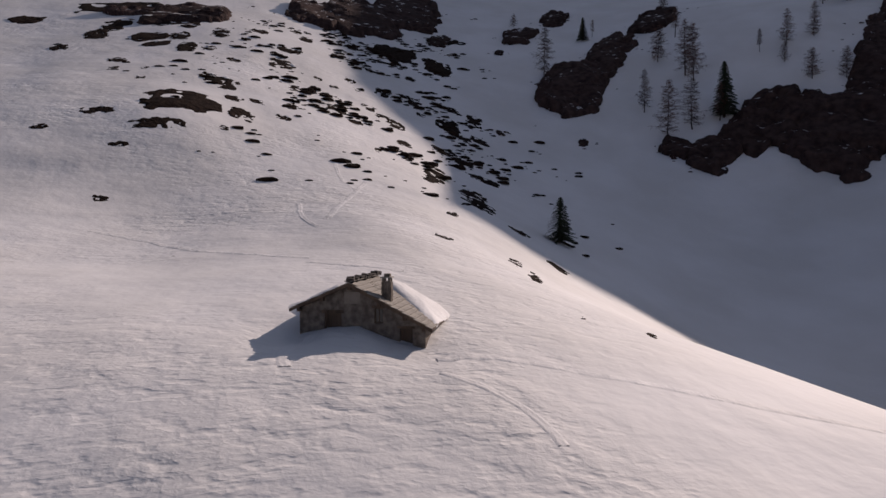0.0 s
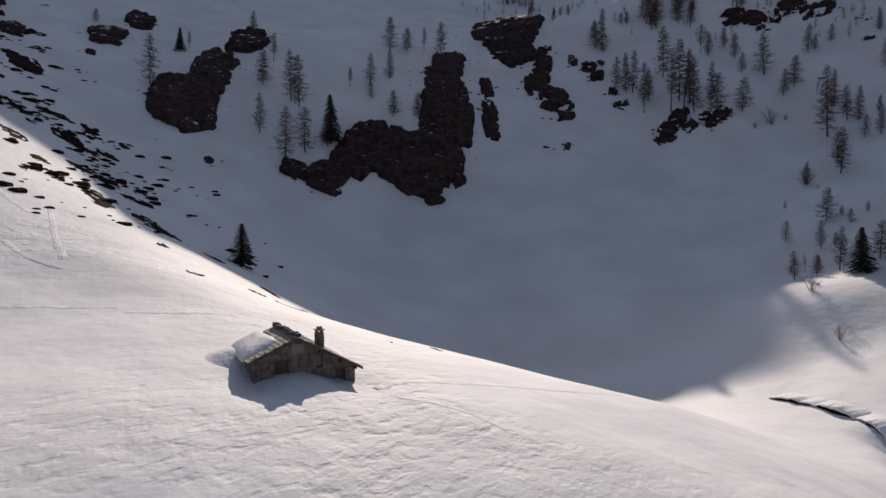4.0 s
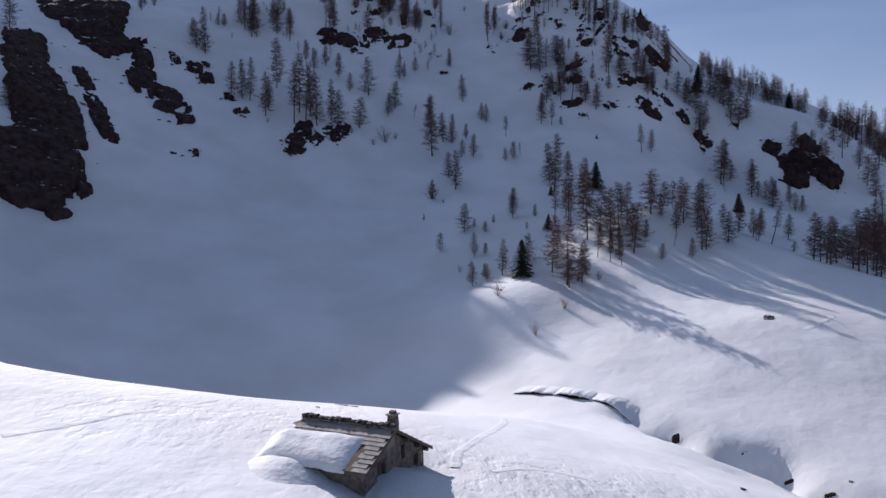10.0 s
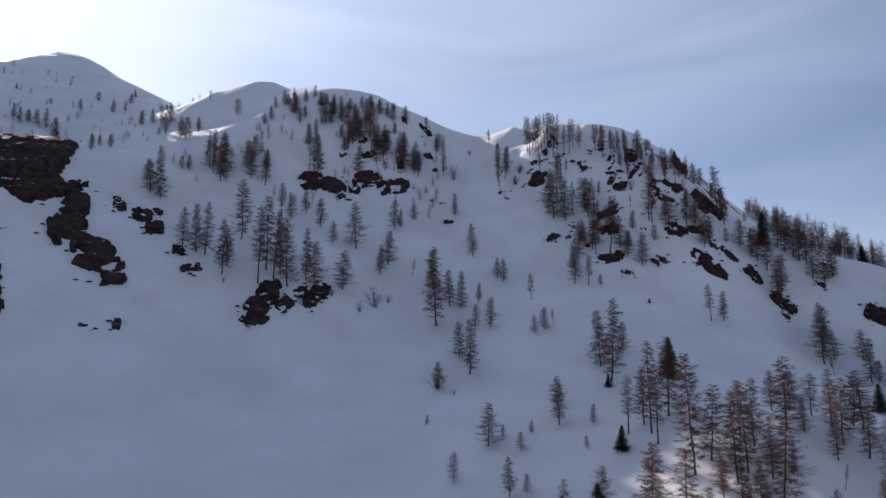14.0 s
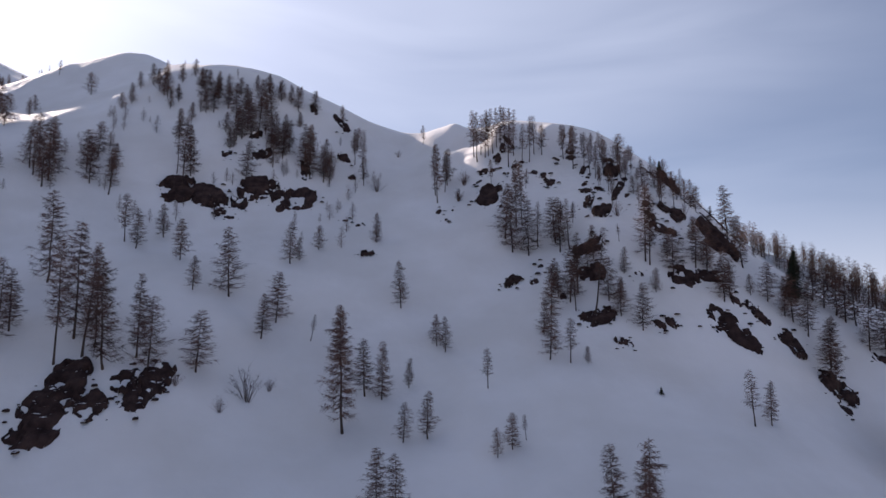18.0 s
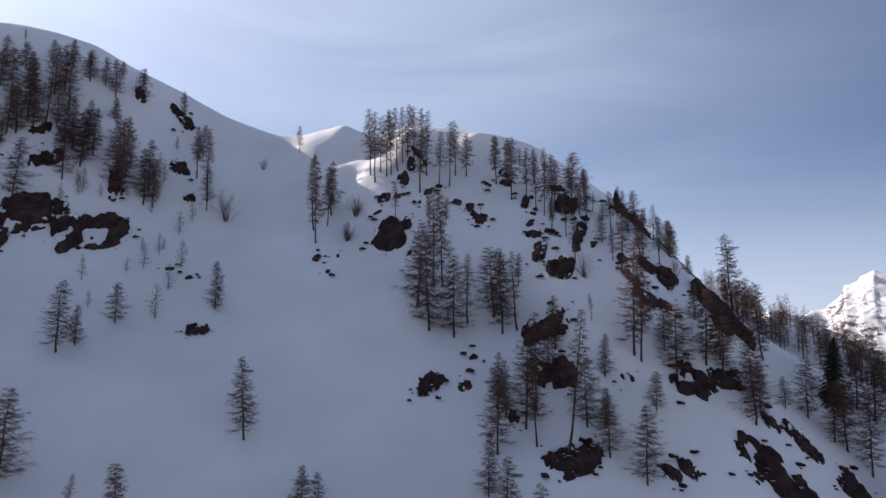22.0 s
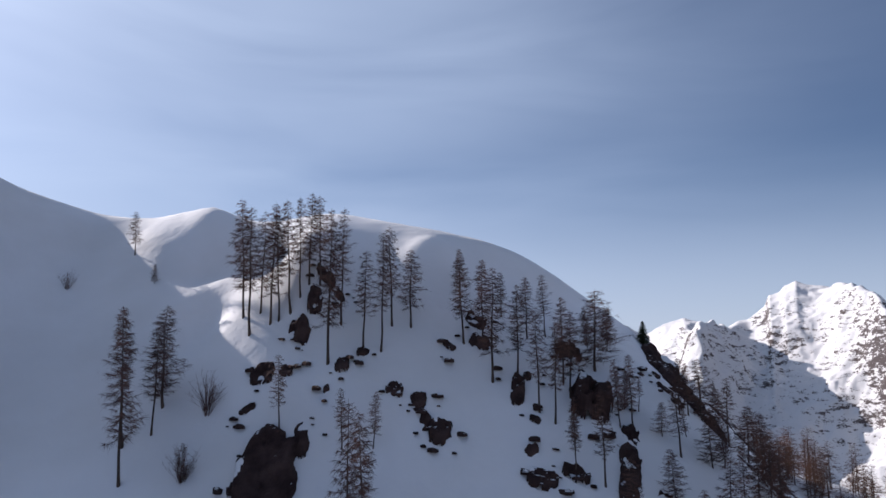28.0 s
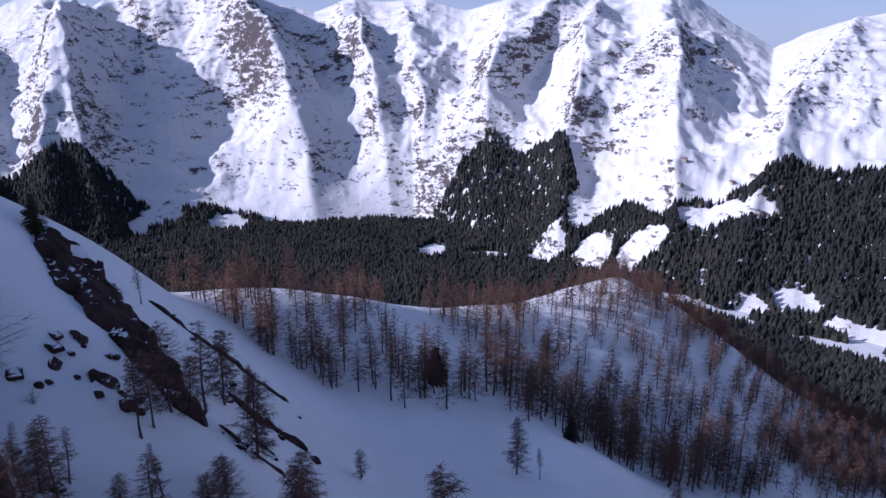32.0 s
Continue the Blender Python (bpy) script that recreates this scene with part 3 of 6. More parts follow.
KNOLL_LARCHES += [(64.3, 221.0, 11.0), (68.1, 221.5, 8.8), (93.9, 216.5, 12.0), (90.7, 206.5, 5.2), (100.3, 206.4, 12.0), (109.5, 207.8, 6.3), (111.7, 197.2, 7.0), (114.5, 198.1, 6.0), (71.1, 134.2, 7.5), (87.5, 152.1, 7.4), (81.1, 125.7, 12.0), (82.9, 125.9, 11.4), (84.7, 126.6, 10.0), (83.4, 122.1, 12.0), (90.0, 131.8, 12.0), (94.8, 137.8, 9.1), (80.1, 133.7, 3.0), (52.9, 154.8, 8.3), (37.0, 139.9, 9.2), (37.7, 136.6, 11.3), (91.2, 233.2, 12.0), (94.7, 240.3, 12.0), (124.8, 226.3, 12.0), (123.7, 219.4, 12.0), (126.9, 221.6, 12.0), (129.7, 222.9, 12.0), (131.5, 219.9, 12.0), (135.1, 222.9, 8.8), (148.8, 224.0, 12.0), (146.4, 214.1, 12.0)]
KNOLL_LARCHES += [(145.7, 207.6, 12.0), (122.4, 170.1, 12.0), (109.8, 153.0, 12.0), (111.7, 148.2, 12.0), (100.2, 139.3, 9.2), (115.3, 166.8, 8.8), (145.1, 229.3, 12.0), (154.1, 241.6, 12.0), (148.9, 242.6, 12.0), (190.4, 286.9, 12.0), (148.7, 251.3, 9.7), (159.6, 229.2, 12.0), (134.5, 185.0, 12.0), (91.5, 120.8, 12.0), (93.5, 120.7, 11.1), (97.1, 124.4, 12.0), (91.3, 123.9, 12.0), (98.8, 130.6, 12.0), (92.3, 128.1, 10.1), (105.4, 136.7, 12.0), (99.0, 134.7, 12.0), (110.6, 147.7, 12.0), (96.7, 138.5, 9.2), (105.8, 143.6, 12.0), (117.4, 156.0, 12.0)]
DOME_LARCHES = [(-265.7, 414.1, 4.2), (-242.8, 410.7, 4.1), (-247.3, 437.2, 5.9), (-225.1, 410.3, 6.9), (-224.2, 428.9, 6.5), (-207.9, 414.5, 8.7), (-207.8, 437.0, 7.4), (-211.0, 449.4, 5.7), (-156.3, 360.5, 13.6), (-154.5, 367.0, 10.8), (-133.2, 326.8, 10.9), (-120.4, 297.2, 6.2), (-117.6, 297.8, 6.7), (-114.5, 308.6, 11.6), (-109.5, 305.0, 15.2), (-105.8, 305.6, 14.0), (-129.1, 338.3, 7.1), (-139.9, 383.3, 6.5), (-95.0, 303.4, 12.6), (-94.0, 308.8, 11.6), (-87.7, 304.4, 8.8), (-89.8, 344.2, 8.7), (-81.9, 334.7, 9.8), (-79.6, 343.9, 7.2)]
DOME_LARCHES += [(-76.0, 347.3, 7.3), (-68.8, 339.7, 7.1), (-64.5, 334.8, 8.4), (-60.4, 331.7, 9.7), (-56.9, 336.7, 7.1), (-51.5, 338.9, 7.1), (-47.6, 334.5, 11.2), (-42.9, 338.0, 8.5), (-31.0, 339.4, 8.5), (-73.0, 319.0, 10.6), (-242.4, 377.3, 9.5), (-237.5, 374.7, 9.4), (-230.2, 378.7, 9.5), (-223.9, 376.3, 12.6), (-212.9, 365.5, 12.2), (-166.1, 285.4, 7.1), (-153.7, 288.5, 7.2), (-159.1, 305.6, 5.1), (-235.2, 378.8, 7.9), (-123.7, 276.0, 12.5), (-127.5, 281.8, 9.3), (-87.8, 343.1, 6.8), (-86.7, 350.4, 6.2), (-79.4, 329.8, 7.2)]
DOME_LARCHES += [(-77.5, 332.5, 6.5), (-71.7, 339.9, 7.7), (-67.4, 329.7, 8.9), (-82.3, 356.6, 3.7), (-65.3, 337.2, 8.4), (-61.2, 336.7, 8.4), (-59.8, 344.2, 4.4), (-54.1, 331.5, 9.9), (-47.5, 340.3, 7.0), (-43.8, 340.6, 4.4), (-39.5, 338.6, 7.8), (-36.5, 343.1, 4.4), (-31.2, 343.6, 3.6), (-71.2, 326.0, 7.1), (-94.1, 335.2, 8.1), (-94.2, 343.9, 6.8), (-65.4, 232.0, 23.0), (-81.4, 232.7, 17.6), (-97.6, 242.0, 14.6), (-103.5, 294.8, 16.1), (-85.3, 295.4, 14.4), (-110.2, 301.3, 12.9), (-73.8, 276.1, 13.1), (-60.5, 229.0, 21.5)]
KNOLL_LARCHES += [(1.6, 158.0, 3.5), (-1.3, 164.5, 2.8), (0.8, 142.7, 3.3), (-2.7, 129.2, 4.0), (-0.1, 128.5, 3.5), (13.1, 151.2, 2.4), (4.4, 163.7, 2.6), (-17.0, 176.0, 2.1), (61.0, 128.6, 8.0), (81.3, 156.3, 7.3), (24.6, 153.9, 10.9), (29.0, 129.0, 6.0), (31.2, 126.8, 5.9), (40.9, 130.7, 5.1), (49.5, 133.3, 7.3), (55.0, 133.9, 9.4)]
FACE_LARCHES += [(37.8, 253.5, 14.3), (38.3, 250.6, 12.3), (73.6, 254.9, 9.4), (29.3, 246.0, 8.3), (91.6, 248.7, 11.9)]
CRAG_LARCHES += [(62.8, 300.7, 8.7), (53.1, 307.6, 6.7), (57.0, 284.4, 6.3), (36.8, 293.9, 6.3)]
CLIFF_LARCHES = [(-208.1, 96.4, 18.4), (-238.7, 131.8, 7.2), (-168.7, 113.5, 13.7), (-175.9, 133.2, 19.1), (-171.6, 133.4, 18.9), (-153.7, 112.0, 17.9), (-153.2, 119.9, 15.4), (-151.0, 128.1, 11.8), (-164.9, 163.6, 12.4), (-158.7, 157.7, 6.6), (-163.6, 173.6, 11.6), (-147.7, 158.2, 9.6), (-168.4, 156.2, 7.8), (-141.6, 165.0, 9.7), (-185.5, 197.8, 15.4), (-182.7, 206.1, 10.4), (-178.7, 213.4, 11.1), (-174.3, 220.3, 14.6), (-191.7, 132.8, 13.2), (-245.6, 170.1, 10.8), (-204.3, 148.3, 11.8), (-278.1, 112.3, 6.2)]
SADDLE_LARCHES = [(66.0, 287.7, 4.7), (65.7, 289.4, 3.5), (71.6, 283.9, 4.0), (75.8, 282.3, 3.2), (134.8, 275.8, 10.6), (136.5, 272.4, 5.6), (171.3, 273.8, 6.1), (79.1, 289.7, 8.0), (81.1, 289.6, 5.8), (67.6, 287.2, 4.2), (96.5, 296.2, 5.0), (93.8, 306.7, 4.3), (87.8, 303.6, 3.3), (66.2, 294.0, 10.6), (73.5, 302.1, 5.4), (68.5, 281.1, 8.0), (71.8, 280.0, 5.9), (73.8, 280.3, 6.1), (105.3, 287.5, 4.2), (68.1, 283.7, 3.9)]
BROOK_LARCHES = [(50.7, 39.0, 9.5), (52.4, 34.7, 6.7)]
FIRS = [(-151.4, 129.8, 16.8), (-237.0, 126.8, 9.5), (8.4, 122.2, 8.9), (18.5, 146.7, 4.4), (38.6, 181.5, 8.8), (23.8, 177.8, 3.0), (87.9, 312.8, 3.9), (97.4, 256.1, 12.5), (48.9, 228.4, 1.6), (82.9, 175.3, 6.3), (157.0, 298.9, 8.0), (166.0, 272.9, 5.8), (-86.8, 45.6, 8.3)]
SHRUBS = [(-8.2, 313.8, 7.2), (19.6, 306.2, 4.5), (-0.3, 337.6, 3.4), (75.7, 270.3, 4.4), (56.4, 269.6, 5.0), (16.8, 299.8, 3.5), (-79.7, 228.9, 2.1), (-38.0, 226.2, 3.5), (-10.8, 187.7, 1.6), (-14.7, 191.5, 6.2), (-46.7, 228.1, 3.5), (-33.9, 231.2, 7.2), (-30.4, 235.6, 3.3), (20.8, 114.4, 3.5), (25.6, 114.2, 2.8), (-6.2, 135.5, 2.0), (1.9, 110.7, 4.1), (8.9, 97.5, 3.2), (15.9, 104.0, 3.3), (19.5, 306.9, 4.9), (16.8, 300.1, 4.1), (69.8, 292.2, 1.2), (199.9, 288.9, 7.4)]
CRAG_ROCKS = [(25.5, 296.3, 6.7, 7.3, 12), (22.5, 296.0, 2.6, 1.7, 25), (29.3, 297.3, 1.8, 3.0, 5), (24.0, 303.7, 2.0, 1.0, 6), (26.0, 306.5, 2.8, 2.3, 15), (28.8, 305.5, 1.6, 1.4, 22), (31.0, 309.7, 2.7, 2.4, 35), (33.2, 311.5, 2.1, 2.2, 20), (35.2, 314.0, 2.5, 1.7, 24), (37.0, 312.6, 1.3, 1.4, 24), (37.9, 303.1, 1.6, 0.9, 15), (35.1, 302.7, 1.9, 1.4, 23), (32.8, 301.0, 0.9, 1.0, 12), (40.6, 298.2, 2.2, 1.5, 30), (42.8, 296.2, 2.0, 1.9, 29), (44.1, 292.4, 2.7, 2.5, 21), (42.9, 294.1, 1.8, 2.0, 33), (48.8, 301.0, 1.8, 1.0, 46), (28.1, 290.5, 1.2, 1.1, 10)]
CRAG_ROCKS += [(10.3, 296.8, 1.6, 2.0, 33), (14.5, 296.1, 0.7, 1.1, 0), (12.1, 292.2, 0.9, 1.2, 11), (53.9, 303.7, 2.6, 2.5, 45), (52.8, 300.4, 2.9, 1.9, 40), (54.8, 293.6, 1.7, 4.3, 33), (54.9, 289.5, 1.4, 1.0, 46), (56.8, 294.8, 1.0, 1.5, 43), (62.4, 289.3, 4.9, 4.4, 34), (53.3, 272.9, 5.1, 4.4, 46), (51.5, 278.7, 2.9, 5.0, 33), (52.3, 283.4, 3.2, 2.1, 37), (56.0, 282.6, 2.9, 2.1, 46), (52.7, 286.4, 1.6, 1.6, 39), (61.2, 280.4, 2.2, 12.5, 37), (62.1, 276.7, 1.2, 3.2, 45), (65.7, 272.4, 2.1, 2.2, 49), (70.3, 271.2, 3.5, 2.8, 54), (65.2, 268.4, 3.3, 1.9, 64)]
CRAG_ROCKS += [(73.2, 269.4, 3.4, 5.0, 53)]
FACE_ROCKS = [(-67.3, 302.4, 9.4, 8.1, -29), (-59.7, 303.5, 8.0, 7.7, -27), (-56.4, 302.0, 6.3, 4.8, -24), (-46.8, 308.2, 9.4, 6.8, -24), (-49.9, 302.7, 4.3, 4.8, -16), (-42.5, 310.5, 5.6, 2.9, -14), (-37.9, 305.5, 4.9, 8.0, -23), (-32.4, 307.3, 8.9, 7.3, -14), (-28.9, 309.3, 3.4, 2.7, -20), (-54.5, 298.2, 3.1, 2.9, -37), (-51.5, 296.4, 2.5, 1.4, -16), (-57.2, 317.5, 2.9, 2.0, -18), (-49.0, 324.2, 4.3, 2.1, -16), (-45.4, 319.4, 6.0, 3.0, -37), (-47.8, 318.1, 2.9, 2.2, -16), (-31.7, 318.3, 3.0, 7.1, -12), (-31.4, 340.0, 2.4, 3.0, -21), (-21.1, 341.6, 3.4, 6.8, -58), (-19.7, 327.1, 3.8, 3.4, -27)]
FACE_ROCKS += [(-17.8, 298.7, 1.6, 0.9, -5), (-14.0, 296.1, 1.6, 0.9, -4), (-16.6, 319.4, 2.4, 2.1, -4), (46.5, 265.4, 7.4, 3.7, 11), (45.4, 258.7, 6.2, 3.8, 23), (26.3, 265.9, 4.5, 3.1, -7), (31.6, 263.5, 2.2, 1.9, 16), (66.9, 264.7, 5.7, 2.9, 20), (82.4, 265.9, 8.2, 10.0, 28), (66.9, 253.9, 6.6, 4.8, 18), (73.4, 253.9, 5.3, 2.7, 4), (86.6, 265.6, 2.4, 7.2, 24), (56.0, 255.2, 2.2, 1.1, 28), (36.8, 255.4, 1.7, 1.5, 19), (77.5, 249.0, 2.6, 2.6, -21), (34.3, 267.6, 1.4, 0.9, 17), (-127.8, 261.2, 4.1, 10.0, -26), (-118.6, 259.0, 6.0, 10.0, -20), (-116.5, 265.2, 4.1, 4.9, -4)]
FACE_ROCKS += [(-111.6, 252.7, 5.5, 10.0, -18), (-98.2, 241.1, 3.9, 7.1, -19), (-91.0, 232.6, 5.7, 3.8, -26), (-66.5, 218.6, 7.3, 10.0, -1), (-65.2, 225.4, 6.2, 10.0, -2), (-59.6, 221.8, 5.3, 4.6, 26), (-52.5, 223.9, 4.6, 5.5, 13), (-50.3, 228.8, 4.7, 8.2, 6), (-55.4, 227.2, 4.7, 5.4, 13), (-10.9, 282.2, 3.4, 2.7, 0), (64.4, 297.6, 3.2, 3.5, 19), (42.4, 247.4, 7.9, 4.0, -5), (72.8, 242.5, 9.6, 5.2, 36), (82.0, 247.5, 4.8, 3.4, 36), (87.2, 243.1, 4.7, 4.5, 43), (58.9, 244.2, 2.8, 2.0, 41), (55.9, 244.0, 2.5, 1.4, 23), (46.1, 240.7, 3.7, 1.8, 20)]
FACE_ROCKS += [(91.8, 237.0, 4.2, 4.1, 61), (94.7, 235.1, 3.6, 4.2, 51), (91.5, 232.0, 2.3, 1.5, 33), (107.5, 241.0, 3.1, 1.9, 36)]
CLIFF_ROCKS = [(121.5, 219.6, 12.2, 13.9, 41), (132.6, 217.9, 11.0, 11.9, 41), (116.8, 228.1, 6.1, 6.5, 45), (132.4, 230.4, 8.3, 12.3, 39), (-124.3, 156.7, 13.3, 26.1, -36), (-139.6, 177.0, 13.2, 33.9, -34), (-160.5, 207.9, 11.1, 44.7, -34), (-131.4, 179.8, 6.2, 27.7, -34), (-169.1, 276.4, 21.5, 81.2, -29), (-184.6, 274.4, 13.2, 52.3, -31), (-159.5, 272.0, 7.3, 28.8, -27), (-115.4, 223.6, 11.3, 22.4, -38), (-129.3, 231.4, 9.2, 17.3, -38), (-138.4, 251.8, 7.0, 30.6, -26), (-122.5, 185.2, 4.8, 16.8, -44), (-128.8, 193.6, 5.1, 23.7, -37), (-142.0, 210.4, 4.6, 13.6, -44), (-103.1, 193.8, 2.1, 1.3, -64), (-98.2, 200.8, 1.8, 6.3, -21)]
CLIFF_ROCKS += [(-194.5, 101.5, 17.7, 37.9, -53), (-210.8, 124.0, 13.1, 40.9, -44), (-199.1, 97.7, 9.8, 20.1, -55), (-219.5, 129.3, 6.1, 27.4, -54), (-235.4, 158.6, 13.6, 35.8, -51), (-126.9, 148.5, 19.4, 29.5, -26), (-139.9, 141.0, 17.6, 19.7, -23), (-139.9, 117.2, 10.1, 13.9, -28), (-148.7, 111.5, 8.0, 8.0, -26), (-137.3, 181.3, 11.1, 45.0, -39), (-141.7, 129.7, 11.4, 13.9, -29), (-149.4, 188.1, 9.3, 38.7, -43), (-280.6, 133.6, 9.8, 27.6, -58), (-260.1, 108.6, 10.7, 27.4, -61), (-252.4, 69.4, 6.1, 20.6, -65), (-237.7, 90.1, 2.9, 6.5, -64), (-160.2, 87.9, 2.4, 4.4, -56), (-163.6, 63.1, 2.2, 3.7, -85), (-268.6, 22.3, 20.8, 47.0, -83)]
CLIFF_ROCKS += [(-277.5, 42.3, 24.3, 64.9, -79), (-295.6, 66.7, 23.8, 60.0, -76), (-236.6, -27.3, 23.0, 32.7, -89), (-244.1, -44.1, 17.3, 9.2, -96)]
END_ROCKS = [(87.6, 307.7, 3.8, 12.5, 30), (86.6, 303.1, 3.7, 10.7, 27), (84.3, 297.2, 3.2, 7.9, 21), (82.4, 292.5, 2.2, 6.6, 22), (82.8, 294.6, 2.9, 2.3, -6), (97.7, 306.3, 0.8, 4.5, -45), (101.9, 304.2, 1.0, 6.0, -70), (106.5, 301.6, 0.9, 6.7, -68), (95.3, 295.6, 1.3, 3.8, -28), (98.7, 293.1, 1.4, 4.5, -49), (85.2, 289.4, 0.4, 2.3, -9), (86.7, 286.7, 0.5, 2.8, -33), (90.7, 290.2, 0.4, 2.5, -47), (73.6, 294.6, 1.5, 0.8, -36), (71.1, 293.2, 0.5, 0.5, 40), (78.1, 297.4, 1.5, 0.9, -66), (75.6, 292.5, 1.7, 1.5, 25), (76.0, 291.2, 0.5, 0.6, 47)]
PASTURE_ROCKS = [(-119.4, -21.5, 16.1, 16.3, -92), (-110.6, -34.9, 6.0, 3.8, -97), (-104.9, -23.7, 9.9, 4.9, -93), (-119.2, -9.2, 4.9, 7.7, -87), (-107.5, -12.6, 2.4, 2.4, -88), (-96.6, -29.0, 3.3, 2.4, -95), (-77.5, -28.3, 2.3, 2.5, -96), (-208.3, -51.6, 6.6, 17.9, -98), (-222.1, -48.0, 8.8, 19.2, -97), (-199.4, -35.2, 9.9, 14.1, -95), (-187.3, -32.3, 7.3, 9.5, -94), (-224.3, -34.5, 6.1, 16.0, -94), (-180.5, -23.6, 5.1, 12.2, -92), (-202.6, -14.9, 5.2, 14.9, -90), (-162.0, -38.9, 4.1, 6.7, -97), (-149.9, -37.9, 3.0, 5.2, -97), (-141.3, -31.1, 2.3, 3.8, -95), (-151.5, -31.2, 2.3, 3.3, -95), (-141.6, -14.1, 6.9, 9.4, -89)]
PASTURE_ROCKS += [(-146.5, -16.9, 4.4, 5.2, -90), (-130.2, -10.9, 4.5, 4.8, -88), (-131.3, -5.9, 3.7, 3.3, -86), (-133.3, 1.8, 3.0, 4.3, -84), (-123.5, -0.8, 3.2, 3.4, -84), (-172.7, 2.1, 7.3, 8.9, -85), (-190.5, 4.8, 6.8, 6.5, -85), (-151.6, 3.8, 3.8, 5.7, -84), (-175.9, 21.2, 3.3, 5.2, -80), (-163.2, 14.9, 2.6, 2.3, -81), (-141.9, 12.8, 4.6, 7.2, -81), (-153.2, 22.5, 4.0, 5.2, -78), (-172.5, 29.8, 3.9, 7.6, -77), (-144.6, 27.9, 4.8, 7.8, -76), (-147.5, 25.7, 4.9, 5.8, -77), (-253.1, 71.9, 17.4, 10.2, -73), (-220.7, 42.7, 16.4, 27.0, -77), (-215.3, 58.8, 9.6, 16.8, -73), (-222.1, 57.2, 5.6, 7.0, -74)]
PASTURE_ROCKS += [(-196.9, 44.1, 3.8, 5.2, -75), (-159.5, 45.8, 6.4, 12.1, -72), (-168.8, 56.5, 5.1, 12.9, -70), (-174.7, 51.9, 5.8, 5.2, -72), (-106.9, 27.6, 4.3, 17.8, -73), (-132.9, 37.2, 6.5, 6.9, -72), (-129.0, 40.7, 5.5, 6.4, -71), (-120.4, 42.3, 7.9, 4.9, -69), (-97.9, 32.9, 5.2, 17.0, -69), (-91.2, 32.7, 4.3, 10.5, -69), (-74.2, 21.8, 2.1, 3.0, -71), (-54.3, 14.8, 2.2, 3.0, -71), (-114.4, 17.6, 1.6, 3.9, -77), (-128.8, 26.6, 3.5, 5.4, -75), (-168.5, -11.0, 3.6, 5.7, -89), (-179.7, -17.9, 4.1, 5.6, -90), (-143.5, -10.1, 1.9, 2.8, -88), (-183.9, 0.0, 2.4, 3.2, -86), (-215.2, 12.0, 4.5, 9.9, -84)]
PASTURE_ROCKS += [(-226.6, 9.5, 4.0, 7.0, -84), (-210.8, -3.1, 4.9, 10.4, -87), (-218.8, 28.3, 4.0, 7.0, -80), (-200.7, 19.7, 2.9, 4.7, -81), (-166.9, 10.9, 2.5, 3.3, -82), (-167.7, 21.8, 2.3, 3.3, -79), (-134.2, 16.3, 3.2, 3.4, -79), (-163.2, 39.1, 2.6, 3.3, -74), (-175.8, 38.0, 4.6, 3.8, -75), (-151.1, 47.9, 4.2, 5.8, -71), (-153.5, 53.2, 5.3, 5.8, -70), (-233.7, -76.3, 10.3, 10.7, -108), (-188.1, -57.6, 4.4, 10.9, -102), (-103.2, -42.3, 2.7, 2.4, -103), (-196.9, -26.9, 6.1, 12.6, -91), (-253.6, -50.2, 31.1, 22.5, -108), (-231.6, -27.9, 9.3, 38.5, -96), (-274.3, 31.2, 21.7, 52.9, -82), (-294.3, 60.0, 23.6, 53.0, -78)]
PASTURE_ROCKS += [(-80.3, 35.1, 2.9, 3.9, -126), (-64.2, 35.0, 2.5, 4.6, -111), (-88.8, 48.3, 3.8, 3.1, -144), (-53.4, 23.9, 1.7, 6.0, -68), (-45.1, 23.1, 1.6, 11.5, -67), (-22.2, 17.3, 0.9, 1.5, -63), (-19.9, 22.4, 0.8, 3.0, -63), (-49.6, -16.5, 0.5, 1.5, -95), (-172.7, 39.8, 4.0, 7.6, -76)]
BROOK_ROCKS = [(52.8, 88.3, 2.1, 3.1, 21), (25.9, 59.4, 1.2, 1.5, 14), (41.5, 44.3, 1.6, 0.8, 23), (45.1, 41.5, 1.3, 0.8, 25), (44.6, 44.8, 0.7, 0.6, 25), (19.7, 20.4, 0.7, 3.9, 18), (34.1, 53.2, 1.4, 0.7, 0), (38.5, 49.1, 1.2, 0.7, 21)]
# beaten tracks in the snow: half width, then their turns
TRACKS = []
TRACKS += [(0.36, (-63.7, -27.2), (-61.5, -23.7), (-58.8, -20.3), (-54.4, -16.7), (-50.3, -13.2), (-44.5, -7.9), (-40.3, -2.9))]
TRACKS += [(0.32, (-96.5, 6.6), (-85.5, 6.1), (-80.1, 8.2), (-72.1, 4.8), (-61.1, 0.8))]
TRACKS += [(0.34, (-88.5, 11.4), (-74.5, 5.7), (-61.6, 1.3))]
TRACKS += [(0.32, (-71.2, -1.8), (-64.6, -2.1), (-61.0, -1.4), (-57.8, -0.5))]
TRACKS += [(0.34, (-9.2, 1.5), (-7.6, 9.6), (-5.4, 17.0), (-3.6, 25.3), (-3.0, 33.6))]
TRACKS += [(0.28, (-6.5, 1.1), (-4.0, 3.6), (-1.6, 4.3), (0.9, 4.9))]
TRACKS += [(0.32, (-38.1, -3.4), (-34.7, -0.2), (-31.9, 4.5))]
TRACKS += [(0.32, (-13.7, -5.2), (-10.6, -7.4), (-7.5, -7.3))]
TRACKS += [(0.40, (57.3, 82.7), (62.0, 85.5), (66.8, 90.4))]


